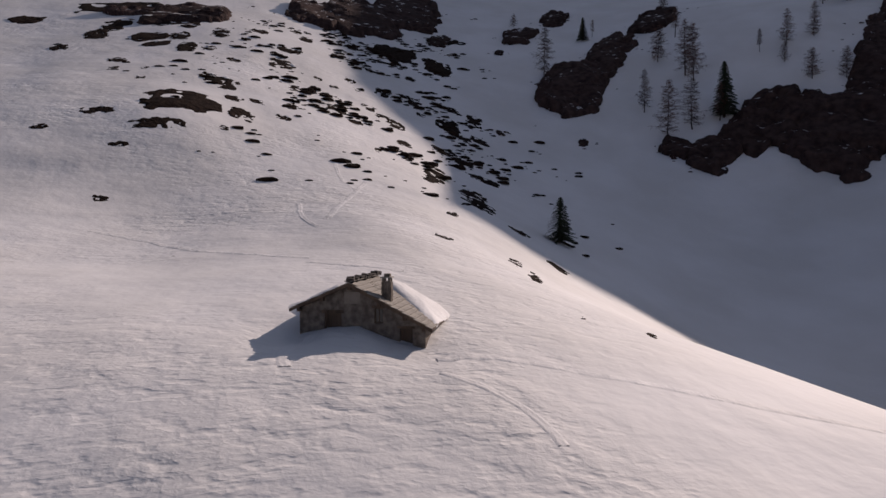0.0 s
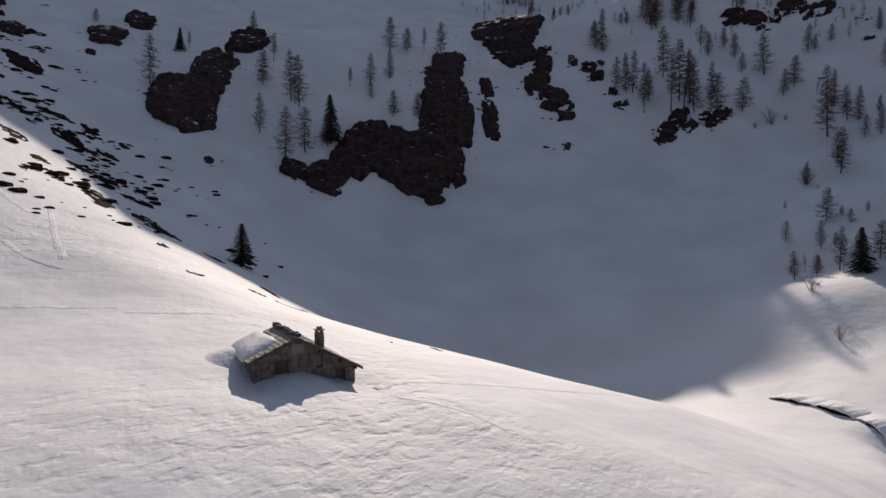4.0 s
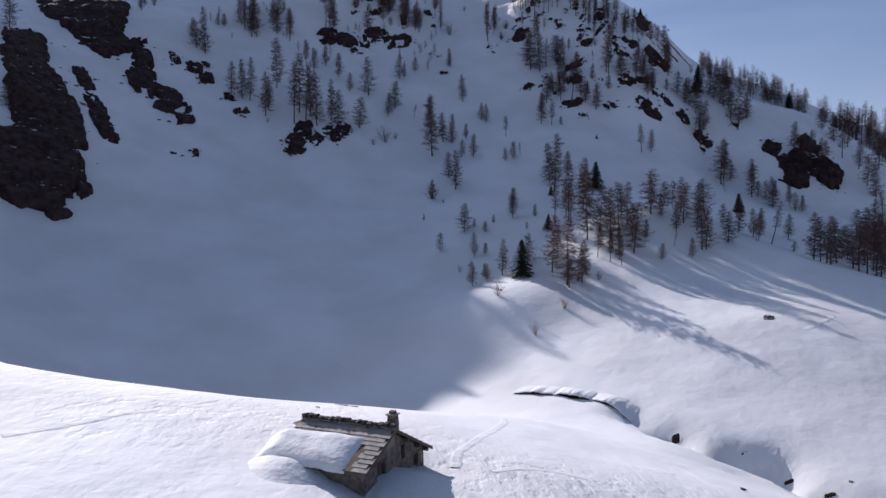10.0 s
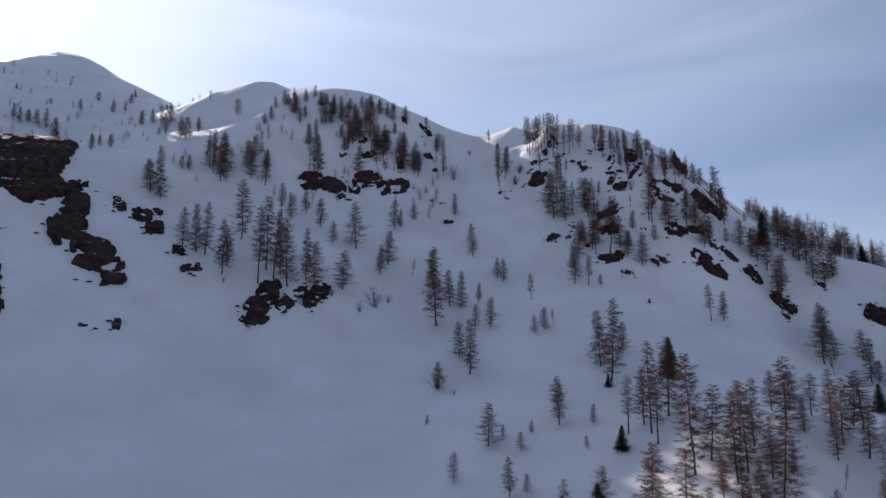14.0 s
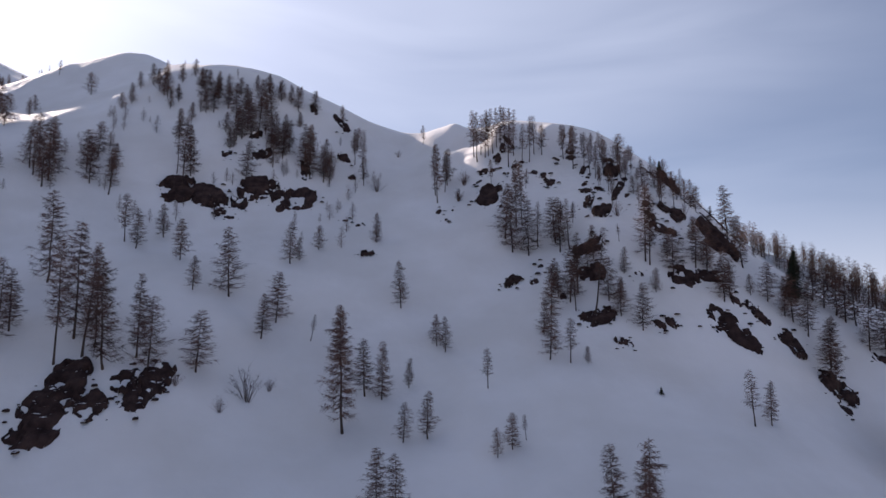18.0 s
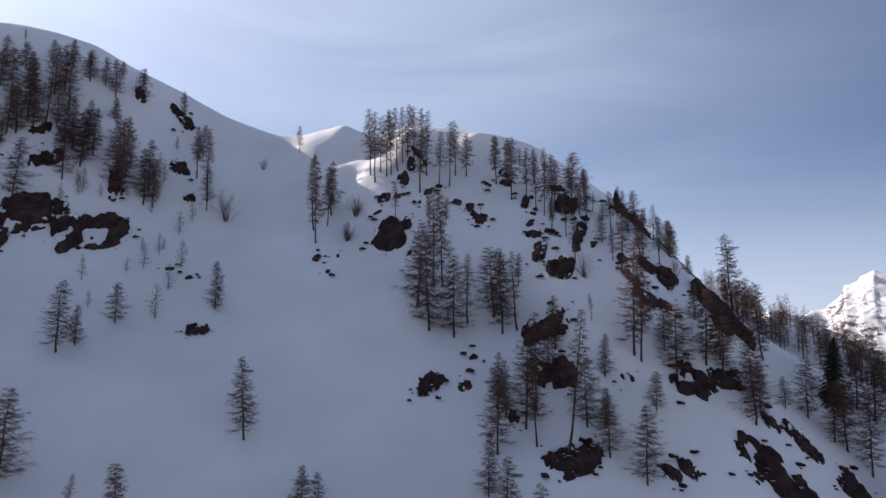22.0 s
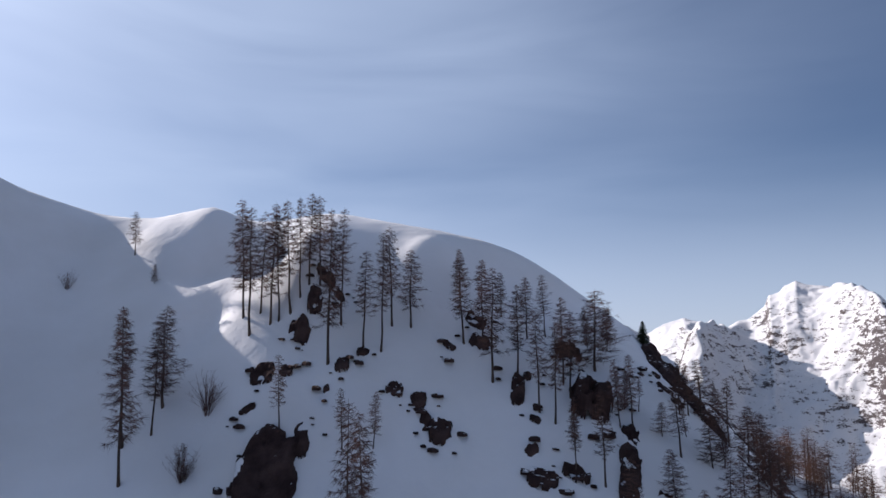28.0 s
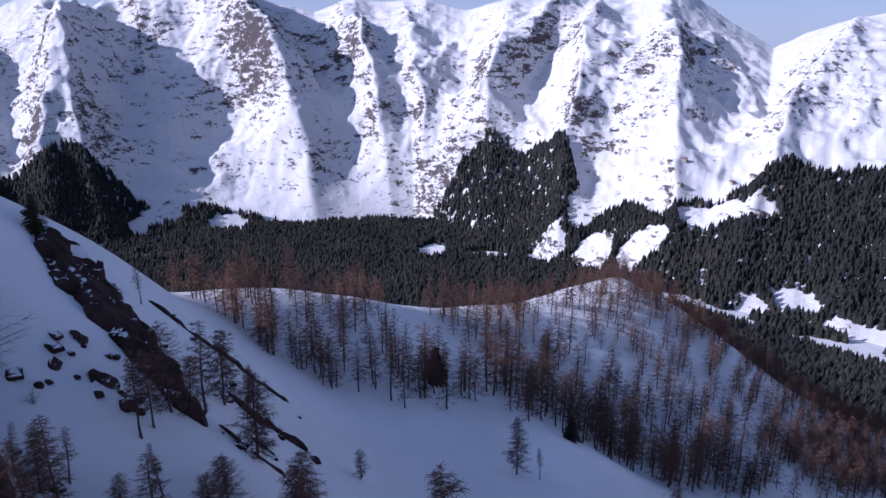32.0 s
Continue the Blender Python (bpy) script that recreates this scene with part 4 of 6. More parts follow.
def part(name, data, mat, parent=None, label=""):
    """A bmesh or a mesh as one object under its thing."""
    if isinstance(data, bmesh.types.BMesh):
        me = bpy.data.meshes.new(name)
        data.to_mesh(me)
        data.free()
    else:
        me = data
    if not me.materials:
        me.materials.append(mat)
    ob = new(name, me)
    ob.parent = parent
    return tagged(ob, label)


def thing(name, x=0.0, y=0.0, z=0.0, turn=0.0):
    ob = new(name)
    ob.empty_display_size = 0.3
    ob.matrix_basis = pose(x, y, z, 0, 0, turn)
    return ob


# ---- trees ----
class Twigs:
    """Collects thin tapered limbs and spikes as plain lists."""

    def __init__(self):
        self.v, self.f = [], []

    def limb(self, pts, radii, sides=3):
        first = len(self.v)
        for p, r in zip(pts, radii):
            for k in range(sides):
                a = 2 * math.pi * k / sides
                self.v.append((p[0] + r * math.cos(a), p[1] + r * math.sin(a), p[2] + (r * 0.6 * math.sin(a + 1.0) if sides == 3 else 0)))
        for i in range(len(pts) - 1):
            for k in range(sides):
                a, b = first + i * sides + k, first + i * sides + (k + 1) % sides
                self.f.append((a, b, b + sides, a + sides))

    def spike(self, p, q, r):
        i = len(self.v)
        self.v += [(p[0] + r, p[1], p[2]), (p[0] - r * 0.5, p[1] + r * 0.9, p[2]), (p[0] - r * 0.3, p[1] - r * 0.8, p[2] + r * 0.5), tuple(q)]
        self.f += [(i, i + 1, i + 3), (i + 1, i + 2, i + 3), (i + 2, i, i + 3)]

    def twig(self, p, q, r, a):
        """A fine twig that tapers from p to q."""
        i = len(self.v)
        dx, dy, dz = math.cos(a) * r, math.sin(a) * r * 0.6, math.sin(a) * r * 0.8
        self.v += [(p[0] + dx, p[1] + dy, p[2] + dz), (p[0] - dx, p[1] - dy, p[2] - dz), tuple(q)]
        self.f.append((i, i + 1, i + 2))

    def mesh(self, name, mat):
        me = bpy.data.meshes.new(name)
        me.from_pydata(self.v, [], self.f)
        me.materials.append(mat)
        me.polygons.foreach_set("use_smooth", np.ones(len(me.polygons), bool))
        return me


def larch_meshes(seed, fullness=1.0, wide=1.0, bend=0.0, bare=0.12, twigs=34, thick=0.018):
    """Trunk and bare crown of a winter larch ten metres high."""
    rnd = random.Random(seed)
    trunk, crown = Twigs(), Twigs()
    lean = [(rnd.uniform(-0.1, 0.1), rnd.uniform(-0.1, 0.1)) for _ in range(9)]

    def axis(z):
        u = z / 10
        i = min(int(u * 8), 7)
        f = u * 8 - i
        sx = lean[i][0] * (1 - f) + lean[i + 1][0] * f
        sy = lean[i][1] * (1 - f) + lean[i + 1][1] * f
        return (sx + bend * (1 - u) ** 2 * 1.2 - bend * 1.2 if bend else sx, sy, z)

    base = axis(0)
    levels = [-0.8, 0.15, 0.6, 1.5, 3, 4.5, 6, 7.5, 8.8, 10]
    widths = [0.20, 0.17, 0.142, 0.128, 0.11, 0.092, 0.072, 0.05, 0.03, 0.01]
    trunk.limb([axis(max(z, 0))[:2] + (z,) for z in levels], widths, 6)
    swell = [rnd.uniform(0.7, 1.2) for _ in range(24)]
    count = int(125 * fullness)
    for n in range(count):
        z = 10 * (bare + (0.985 - bare) * ((n + rnd.random()) / count) ** 0.85)
        u = z / 10
        reach = wide * (0.4 + 2.9 * (1 - u) ** 0.75 * min(1.0, 0.35 + 2.4 * (u - bare + 0.06))) * rnd.uniform(0.38, 1.2)
        a = n * 2.4 + rnd.uniform(-0.5, 0.5)
        reach *= swell[int(a * 0.95) % 6 + 6 * min(3, int(u * 4))]
        p = axis(z)
        rise = rnd.uniform(-0.34, 0.02) * reach
        tip_up = rnd.uniform(0.0, 0.20) * reach
        pts = [p, (p[0] + math.cos(a) * reach * 0.5, p[1] + math.sin(a) * reach * 0.5, z + rise),
               (p[0] + math.cos(a) * reach, p[1] + math.sin(a) * reach, z + rise + tip_up)]
        crown.limb(pts, (0.026 * (1.15 - u) + 0.01, 0.014, 0.004))
        for k in range(max(4, int(twigs * min(1.5, reach)))):
            f = rnd.uniform(0.18, 1.0)
            i = 0 if f < 0.5 else 1
            g = (f - 0.5 * i) * 2
            s = [pts[i][c] * (1 - g) + pts[i + 1][c] * g for c in range(3)]
            b = a + rnd.choice((-1, 1)) * rnd.uniform(0.5, 1.4)
            m = rnd.uniform(0.25, 0.75) * (0.55 + 0.42 * reach)
            crown.twig(s, (s[0] + math.cos(b) * m, s[1] + math.sin(b) * m, s[2] + rnd.uniform(-0.75, 0.25) * m), thick, rnd.uniform(0, 6.28))
    return trunk.mesh("trunk", BARK), crown.mesh("crown", TWIG)


def fir_meshes(seed):
    """Trunk and dark needled crown of a spruce ten metres high: drooping boughs set with sprays."""
    rnd = random.Random(seed)
    trunk, crown = Twigs(), Twigs()
    trunk.limb([(0, 0, -0.8), (0, 0, 0.3), (0, 0, 4), (0, 0, 7), (0, 0, 9.9)], (0.24, 0.2, 0.14, 0.09, 0.02), 6)
    for n in range(210):
        u = 0.05 + 0.94 * ((n + rnd.random()) / 210)
        z, reach = 10 * u, (0.2 + 2.3 * (1 - u) ** 0.85) * rnd.uniform(0.7, 1.15)
        a = n * 2.4 + rnd.uniform(-0.4, 0.4)
        for k in range(7):
            f, g = (k + 0.3) / 7, (k + 1.5) / 7
            s = (math.cos(a) * reach * f, math.sin(a) * reach * f, z - 0.32 * reach * f * f)
            for side in (-0.75, 0.0, 0.75):
                m = reach * 0.34 * (1.1 - 0.5 * f)
                b = a + side
                q = (s[0] + math.cos(b) * m, s[1] + math.sin(b) * m, s[2] - rnd.uniform(0.02, 0.2) * m - 0.08)
                crown.spike(s, q, 0.19 * (1.2 - 0.5 * u))
    return trunk.mesh("trunk", BARK), crown.mesh("crown", NEEDLE)


def bush_mesh(seed, stems=30):
    rnd = random.Random(seed)
    t = Twigs()
    for _ in range(stems):
        a, out, h = rnd.uniform(0, 6.28), rnd.uniform(0.1, 1.15), rnd.uniform(0.7, 2.0)
        h *= 1.1 - 0.35 * out
        p = (math.cos(a) * 0.05, math.sin(a) * 0.05, -0.3)
        m = (math.cos(a) * out * 0.45 + rnd.uniform(-0.1, 0.1), math.sin(a) * out * 0.45 + rnd.uniform(-0.1, 0.1), h * 0.5)
        q = (math.cos(a) * out, math.sin(a) * out, h)
        t.limb((p, m, q), (0.013, 0.009, 0.003))
        for _ in range(7):
            f = rnd.uniform(0.0, 0.95)
            s = [m[c] * (1 - f) + q[c] * f for c in range(3)]
            b, w = rnd.uniform(0, 6.28), rnd.uniform(0.12, 0.34)
            t.spike(s, (s[0] + math.cos(b) * w, s[1] + math.sin(b) * w, s[2] + rnd.uniform(0.05, 0.35)), 0.008)
    return t.mesh("bare_shrub", TWIG)


LARCH_KINDS = [larch_meshes(1, 1.15, 1.0), larch_meshes(2, 1.0, 1.15), larch_meshes(3, 1.25, 0.85, 0.25), larch_meshes(4, 0.8, 0.75, bare=0.3),
               larch_meshes(5, 1.05, 1.25, 0.15, 0.08), larch_meshes(6, 0.6, 0.6, 0.3, 0.4), larch_meshes(7, 1.4, 0.95, bare=0.06),
               larch_meshes(8, 1.0, 0.85, 0.1, 0.24), larch_meshes(9, 0.85, 0.8, bare=0.34, twigs=32)]
FIR_KINDS = [fir_meshes(11), fir_meshes(12)]
TALL = "tall bare winter larch with brown twigs, rooted in steep snow"
SMALL = "small young bare larch standing in the snow"
LEANING = "thin leaning larch with few twigs on the snow slope"


def plant(name, kind, x, y, h, label, category, group, rnd, slant=3.0):
    tree = thing(name)
    part("trunk", kind[0], BARK, tree)
    part("crown", kind[1], TWIG, tree)
    s = h / 10
    tree.matrix_basis = pose(x, y, height(x, y), rnd.uniform(-slant, slant), rnd.uniform(-slant, slant), rnd.uniform(0, 360))
    slim = min(1.0, (10.5 / h) ** 0.5)  # tall ones stay slender
    tree.scale = (s * slim * rnd.uniform(0.9, 1.12),) * 2 + (s,)
    return tagged(tree, label, category, group)


planted = random.Random(41)
for group, rows in (("larches on the crag", CRAG_LARCHES), ("larches on the open face", FACE_LARCHES), ("larches on the sunny knoll", KNOLL_LARCHES), ("larches on the domed summit", DOME_LARCHES),
                    ("larches round the cliffs", CLIFF_LARCHES), ("larches on the saddle", SADDLE_LARCHES), ("larches by the brook", BROOK_LARCHES)):
    for x, y, h in rows:
        k = planted.choice((0, 1, 2, 3, 4, 6, 0, 4)) if h > 6 else planted.choice((1, 4, 5, 6))
        if rows is CRAG_LARCHES and h > 6:
            k = planted.choice((7, 8, 7, 8, 3))
        elif h > 9 and planted.random() < 0.08:
            k = 5
        tree = plant("larch" if h > 7 else "young_larch", LARCH_KINDS[k], x, y, h, LEANING if k in (3, 5) else TALL if h > 7 else SMALL, "larch tree", group, planted, 7 if k == 5 else 3)
        if rows is CRAG_LARCHES:  # slender, crowded on the rock
            tree.scale = (tree.scale[0] * 0.85, tree.scale[1] * 0.85, tree.scale[2])
for x, y, h in FIRS:
    spruce = plant("spruce", FIR_KINDS[planted.randrange(2)], x, y, h, "dark green spruce standing alone in the snow", "spruce tree", "spruces", planted, 1.5)
    spruce.scale = (h / 10 * (1.55 if h < 9 else 1.15),) * 2 + (h / 10,)
for x, y, h in SHRUBS:
    bush = new("bare_shrub", bush_mesh(int(x * 7 + y)))
    bush.matrix_basis = pose(x, y, height(x, y), 0, 0, x * 31)
    bush.scale = (h / 2.0,) * 3
    tagged(bush, "bare many-stemmed shrub poking out of the snow", "shrub", "shrubs")


# ---- rocks ----
def rock_material(name, dark, light, snow_from, snow_to):
    """Rock with snow lying on its flatter ledges."""
    m = material(name, dark, 0.92, second=light, scale=0.45, bumps=((0.7, 0.9, 0.6), (3.5, 0.8, 0.15)), vary=0.18, spec=0.06)
    n, l = m.node_tree.nodes, m.node_tree.links
    b = n["Principled BSDF"]
    rock = b.inputs["Base Color"].links[0].from_socket
    g = n.new("ShaderNodeNewGeometry")
    s = n.new("ShaderNodeSeparateXYZ")
    t = n.new("ShaderNodeTexNoise")
    t.inputs["Scale"].default_value, t.inputs["Detail"].default_value = 0.35, 6
    a = n.new("ShaderNodeMath")
    a.operation = "MULTIPLY_ADD"
    a.inputs[1].default_value = 0.5
    r = n.new("ShaderNodeMapRange")
    r.inputs["From Min"].default_value, r.inputs["From Max"].default_value = snow_from + 0.25, snow_to + 0.25
    x = n.new("ShaderNodeMix")
    x.data_type = "RGBA"
    x.inputs["B"].default_value = (0.78, 0.78, 0.79, 1)
    l.new(g.outputs["True Normal"], s.inputs["Vector"])
    l.new(g.outputs["Position"], t.inputs["Vector"])
    l.new(t.outputs["Fac"], a.inputs[0])
    l.new(s.outputs["Z"], a.inputs[2])
    l.new(a.outputs[0], r.inputs["Value"])
    l.new(r.outputs["Result"], x.inputs["Factor"])
    l.new(rock, x.inputs["A"])
    l.new(x.outputs["Result"], b.inputs["Base Color"])
    return m


CLIFF = rock_material("cliff_rock", (0.030, 0.019, 0.019), (0.068, 0.044, 0.040), 0.95, 0.99)
EARTH = material("bare_turf", (0.012, 0.007, 0.006), 0.95, second=(0.030, 0.019, 0.014), scale=0.9, bumps=((1.6, 0.9, 0.35), (7.0, 0.6, 0.08)), vary=0.2, spec=0.04)


def outcrop(name, x, y, wide, deep, turn, high, seed, mat, label, category, group, cells=0, steps=True, rag=1.0, pockets=0.5):
    """A broken rock standing out of the slope, deep along turn (degrees from +y), with a ragged foot under the snow."""
    n = cells or int(min(64, max(18, max(wide, deep) * 4.5)))
    c, s = math.cos(radians(turn)), math.sin(radians(turn))
    g = np.linspace(-1.25, 1.25, n + 1)
    u, v = np.meshgrid(g, g, indexing="ij")
    lx, ly = u * wide / 2, v * deep / 2
    px, py = x + lx * c + ly * s, y - lx * s + ly * c
    size = max(1.6, min(wide, deep) * 0.55)
    # the outline is drawn out of true, notched, and broken by pockets of snow
    wu, wv = u + rag * 0.42 * waves(px, py, size * 0.9, seed + 21, 2), v + rag * 0.42 * waves(px, py, size * 0.9, seed + 23, 2)
    edge = 0.90 - np.maximum(np.hypot(wu, wv) * 0.78, np.maximum(np.abs(wu), np.abs(wv)) * 0.8) + rag * 0.45 * waves(px, py, size, seed, 4) + rag * 0.42 * waves(px, py, size * 0.36, seed + 7, 3)
    edge = np.where(edge > 0, np.minimum(edge, 0.75 * (waves(px, py, size * 0.62, seed + 17, 3) + pockets)), edge)
    edge = edge - 0.9 * smooth((u ** 4 + v ** 4) ** 0.25 + 0.2 * waves(px, py, size * 0.5, seed + 5, 3), 0.92, 1.2)
    inside = np.clip(edge * 3.2, 0, 1)
    rough = 0.62 + 0.45 * waves(px, py, size * 0.8, seed + 3, 3)
    if steps:
        rough = 0.72 * rough + 0.28 * np.round(rough * 4) / 4
    up = inside ** 0.6 * rough * high - 0.9 * np.clip(-edge * 3, 0, 1) - 0.12
    e = 0.5
    base = np.array([[height(a, b) for a, b in zip(ra, rb)] for ra, rb in zip(px, py)]) if n < 6 else patch_height(px, py)
    tx, ty = (patch_height(px + e, py) - base) / e, (patch_height(px, py + e) - base) / e
    nl = 1 / np.sqrt(1 + tx * tx + ty * ty)
    out = np.stack([px - up * tx * nl * 0.9, py - up * ty * nl * 0.9, base + up * (0.35 + 0.65 * nl)], -1)
    keep = edge > -0.34
    index, verts, faces = -np.ones(keep.shape, int), [], []
    for i in range(n):
        for j in range(n):
            if keep[i:i + 2, j:j + 2].all():
                q = []
                for a, b in ((i, j), (i + 1, j), (i + 1, j + 1), (i, j + 1)):
                    if index[a, b] < 0:
                        index[a, b] = len(verts)
                        verts.append((out[a, b] - (x, y, 0)).tolist())
                    q.append(int(index[a, b]))
                faces.append(q)
    if len(faces) < 4:
        return None
    me = bpy.data.meshes.new(name)
    z0 = height(x, y)
    me.from_pydata([(a, b, d - z0) for a, b, d in verts], [], faces)
    me.materials.append(mat)
    ob = new(name, me)
    ob.location = (x, y, z0)
    if 2.2 < wide < 9:  # snow lying in a hollow of the rock
        lie = waves(px, py, size * 0.55, seed + 11, 3)
        ci, cj = np.unravel_index(np.argmax(np.where(inside > 0.5, lie + 0.7 * v, -9)), lie.shape)
        hollow = np.minimum(0.08 + 0.40 * lie - np.hypot((px - px[ci, cj]) * 0.8, py - py[ci, cj]) / size * 0.62, inside - 0.3)
        spots, quads, at = -np.ones(keep.shape, int), [], []
        for i in range(n):
            for j in range(n):
                if (hollow[i:i + 2, j:j + 2] > 0).sum() >= 3 and keep[i:i + 2, j:j + 2].all():
                    q = []
                    for a, b in ((i, j), (i + 1, j), (i + 1, j + 1), (i, j + 1)):
                        if spots[a, b] < 0:
                            spots[a, b] = len(at)
                            c0 = out[a, b] - (x, y, z0)
                            at.append((c0[0], c0[1], c0[2] + (0.05 + 0.5 * hollow[a, b] if hollow[a, b] > 0 else -0.06)))
                        q.append(int(spots[a, b]))
                    quads.append(q)
        if len(quads) > 3:
            cap = bpy.data.meshes.new("snow_patch")
            cap.from_pydata(at, [], quads)
            cap.polygons.foreach_set("use_smooth", np.ones(len(cap.polygons), bool))
            part("snow_patch", cap, SNOW, ob, "white snow patch lying on the rock")
    return tagged(ob, label, category, group)


def patch_height(px, py):
    """Heights at scattered places, read off the ground's own grid."""
    i = np.clip(np.searchsorted(GX, px) - 1, 0, len(GX) - 2)
    j = np.clip(np.searchsorted(GY, py) - 1, 0, len(GY) - 2)
    u, v = (px - GX[i]) / (GX[i + 1] - GX[i]), (py - GY[j]) / (GY[j + 1] - GY[j])
    return (GZ[i, j] * (1 - u) * (1 - v) + GZ[i + 1, j] * u * (1 - v) + GZ[i, j + 1] * (1 - u) * v + GZ[i + 1, j + 1] * u * v)


BIG = "large dark brown cliff face with snow on its ledges"
MID = "dark brown rock outcrop breaking through the snow"
LOW = "low dark boulder half buried in snow"
TURF = "patch of bare brown turf and stones melted out of the snow"
seeded = 100
for group, rows in (("rocks on the crag", CRAG_ROCKS), ("rocks on the open face", FACE_ROCKS), ("cliffs over the hollow", CLIFF_ROCKS),
                    ("rocks on the saddle", END_ROCKS), ("bare patches on the pasture", PASTURE_ROCKS), ("stones along the brook", BROOK_ROCKS)):
    for x, y, wide, deep, turn in rows:
        seeded += 1
        size = min(wide, deep)
        pasture = rows is PASTURE_ROCKS
        high = min(4.5, 0.45 + 0.24 * size) if not pasture else min(0.7, 0.22 + 0.04 * size)
        if rows is END_ROCKS:
            high = min(2.5, 0.4 + 0.25 * size)
            wide *= 1.45 if wide > 2 else 1.1
            high *= 1.3 if wide > 3 else 1.0
        if rows is CLIFF_ROCKS:
            wide *= 1.22 if x < 0 else 1.0
        if rows is FACE_ROCKS:
            wide, deep = wide * 1.12, deep * 1.02
        if rows is BROOK_ROCKS:
            high, deep = high * 0.45, deep * 0.8
        if rows is CRAG_ROCKS and abs(x - 62.4) < 0.06 and wide > 4:
            high = 3.4  # the cap boulder
        label = TURF if pasture else BIG if wide > 9 else MID if wide > 2.5 else LOW
        if wide < 0.9:
            wide, deep = max(wide, 0.6), max(deep, 0.6)
        name = "turf_patch" if pasture else "cliff" if wide > 9 else "rock_outcrop" if wide > 2.5 else "boulder"
        outcrop(name, x, y, wide * 1.06, deep * 1.06, turn, high, seeded, EARTH if pasture else CLIFF, label, "bare ground" if pasture else "rock", group, rag=0.4 if rows is END_ROCKS else 0.85 if rows is CRAG_ROCKS else 1.0,
                pockets=0.34 if rows is FACE_ROCKS else 0.75 if rows is CLIFF_ROCKS else 0.5)


# the upper brook: a low dark undercut with a lip of snow over it
def stream_bank(a, b, tall, seed):
    n = 40
    f = np.linspace(0, 1, n)
    along = np.array([b[0] - a[0], b[1] - a[1]])
    side = np.array([-along[1], along[0]]) / np.hypot(*along)
    if side[1] < 0:
        side = -side
    p = np.array(a)[None] + f[:, None] * along[None]
    p = p + side[None] * (0.55 * waves(f * 9, f * 0, 2.2, seed, 3))[:, None]
    rise = tall * np.clip(np.sin(np.pi * f), 0, 1) ** 0.45 * (0.75 + 0.4 * waves(f * 14, f * 0 + 3, 2.0, seed + 1, 3))

    def ribbon(name, cut, mat, parent=None, label=""):
        rows = []
        for off, lift in cut:
            q = p + side[None] * off
            rows.append(np.stack([q[:, 0], q[:, 1], patch_height(q[:, 0], q[:, 1]) + np.where(lift > 0, lift * rise, lift)], -1))
        v, m = np.stack(rows, 1), len(cut)
        i = np.arange(n * m).reshape(n, m)
        me = bpy.data.meshes.new(name)
        me.from_pydata(v.reshape(-1, 3).tolist(), [], np.stack([i[:-1, :-1], i[:-1, 1:], i[1:, 1:], i[1:, :-1]], -1).reshape(-1, 4).tolist())
        me.polygons.foreach_set("use_smooth", np.ones(len(me.polygons), bool))
        return part(name, me, mat, parent, label)

    bank = ribbon("stream_bank", ((0.0, -0.3), (0.1, 0.3), (0.22, 0.62), (0.4, 0.8)), EARTH)
    ribbon("snow_lip", ((0.3, 0.62), (-0.12, 0.66), (-0.16, 0.86), (0.1, 1.0), (1.0, 0.98), (2.4, 0.55), (4.2, -0.15)), SNOW, bank, "rounded white lip of snow")
    tagged(bank, "low dark stream bank undercut beneath a lip of snow", "stream bank", "stream banks")


for k, (a, b) in enumerate((((2.5, 77.5), (9.5, 73.0)), ((9.0, 73.4), (15.0, 69.6)), ((14.6, 69.8), (20.6, 64.6)))):
    stream_bank(a, b, (1.0, 1.15, 0.8)[k], 201 + 7 * k)


# small stones strewn round the outcrops and over the pasture's edge
def strewn(name, spots, mat, label):
    rnd = random.Random(77)
    verts, faces = [], []
    for x, y, s in spots:
        z, i = height(x, y), len(verts)
        a0, k = rnd.uniform(0, 6.28), rnd.randint(5, 7)
        ring = [rnd.uniform(0.7, 1.25) for _ in range(k)]
        for lift, wide in ((-0.25, 1.0), (0.18, 0.92), (0.36, 0.5)):
            for q in range(k):
                a = a0 + 6.283 * q / k
                verts.append((x + math.cos(a) * s * wide * ring[q] * 0.8, y + math.sin(a) * s * wide * ring[q] * 1.5, z + lift * s * ring[(q + 1) % k]))
        for lv in (0, 1):
            for q in range(k):
                a, b = i + lv * k + q, i + lv * k + (q + 1) % k
                faces.append((a, b, b + k, a + k))
        faces.append(tuple(i + 2 * k + q for q in range(k)))
    me = bpy.data.meshes.new(name)
    me.from_pydata(verts, [], faces)
    me.materials.append(mat)
    return tagged(new(name, me), label, "stones", kind="stuff")


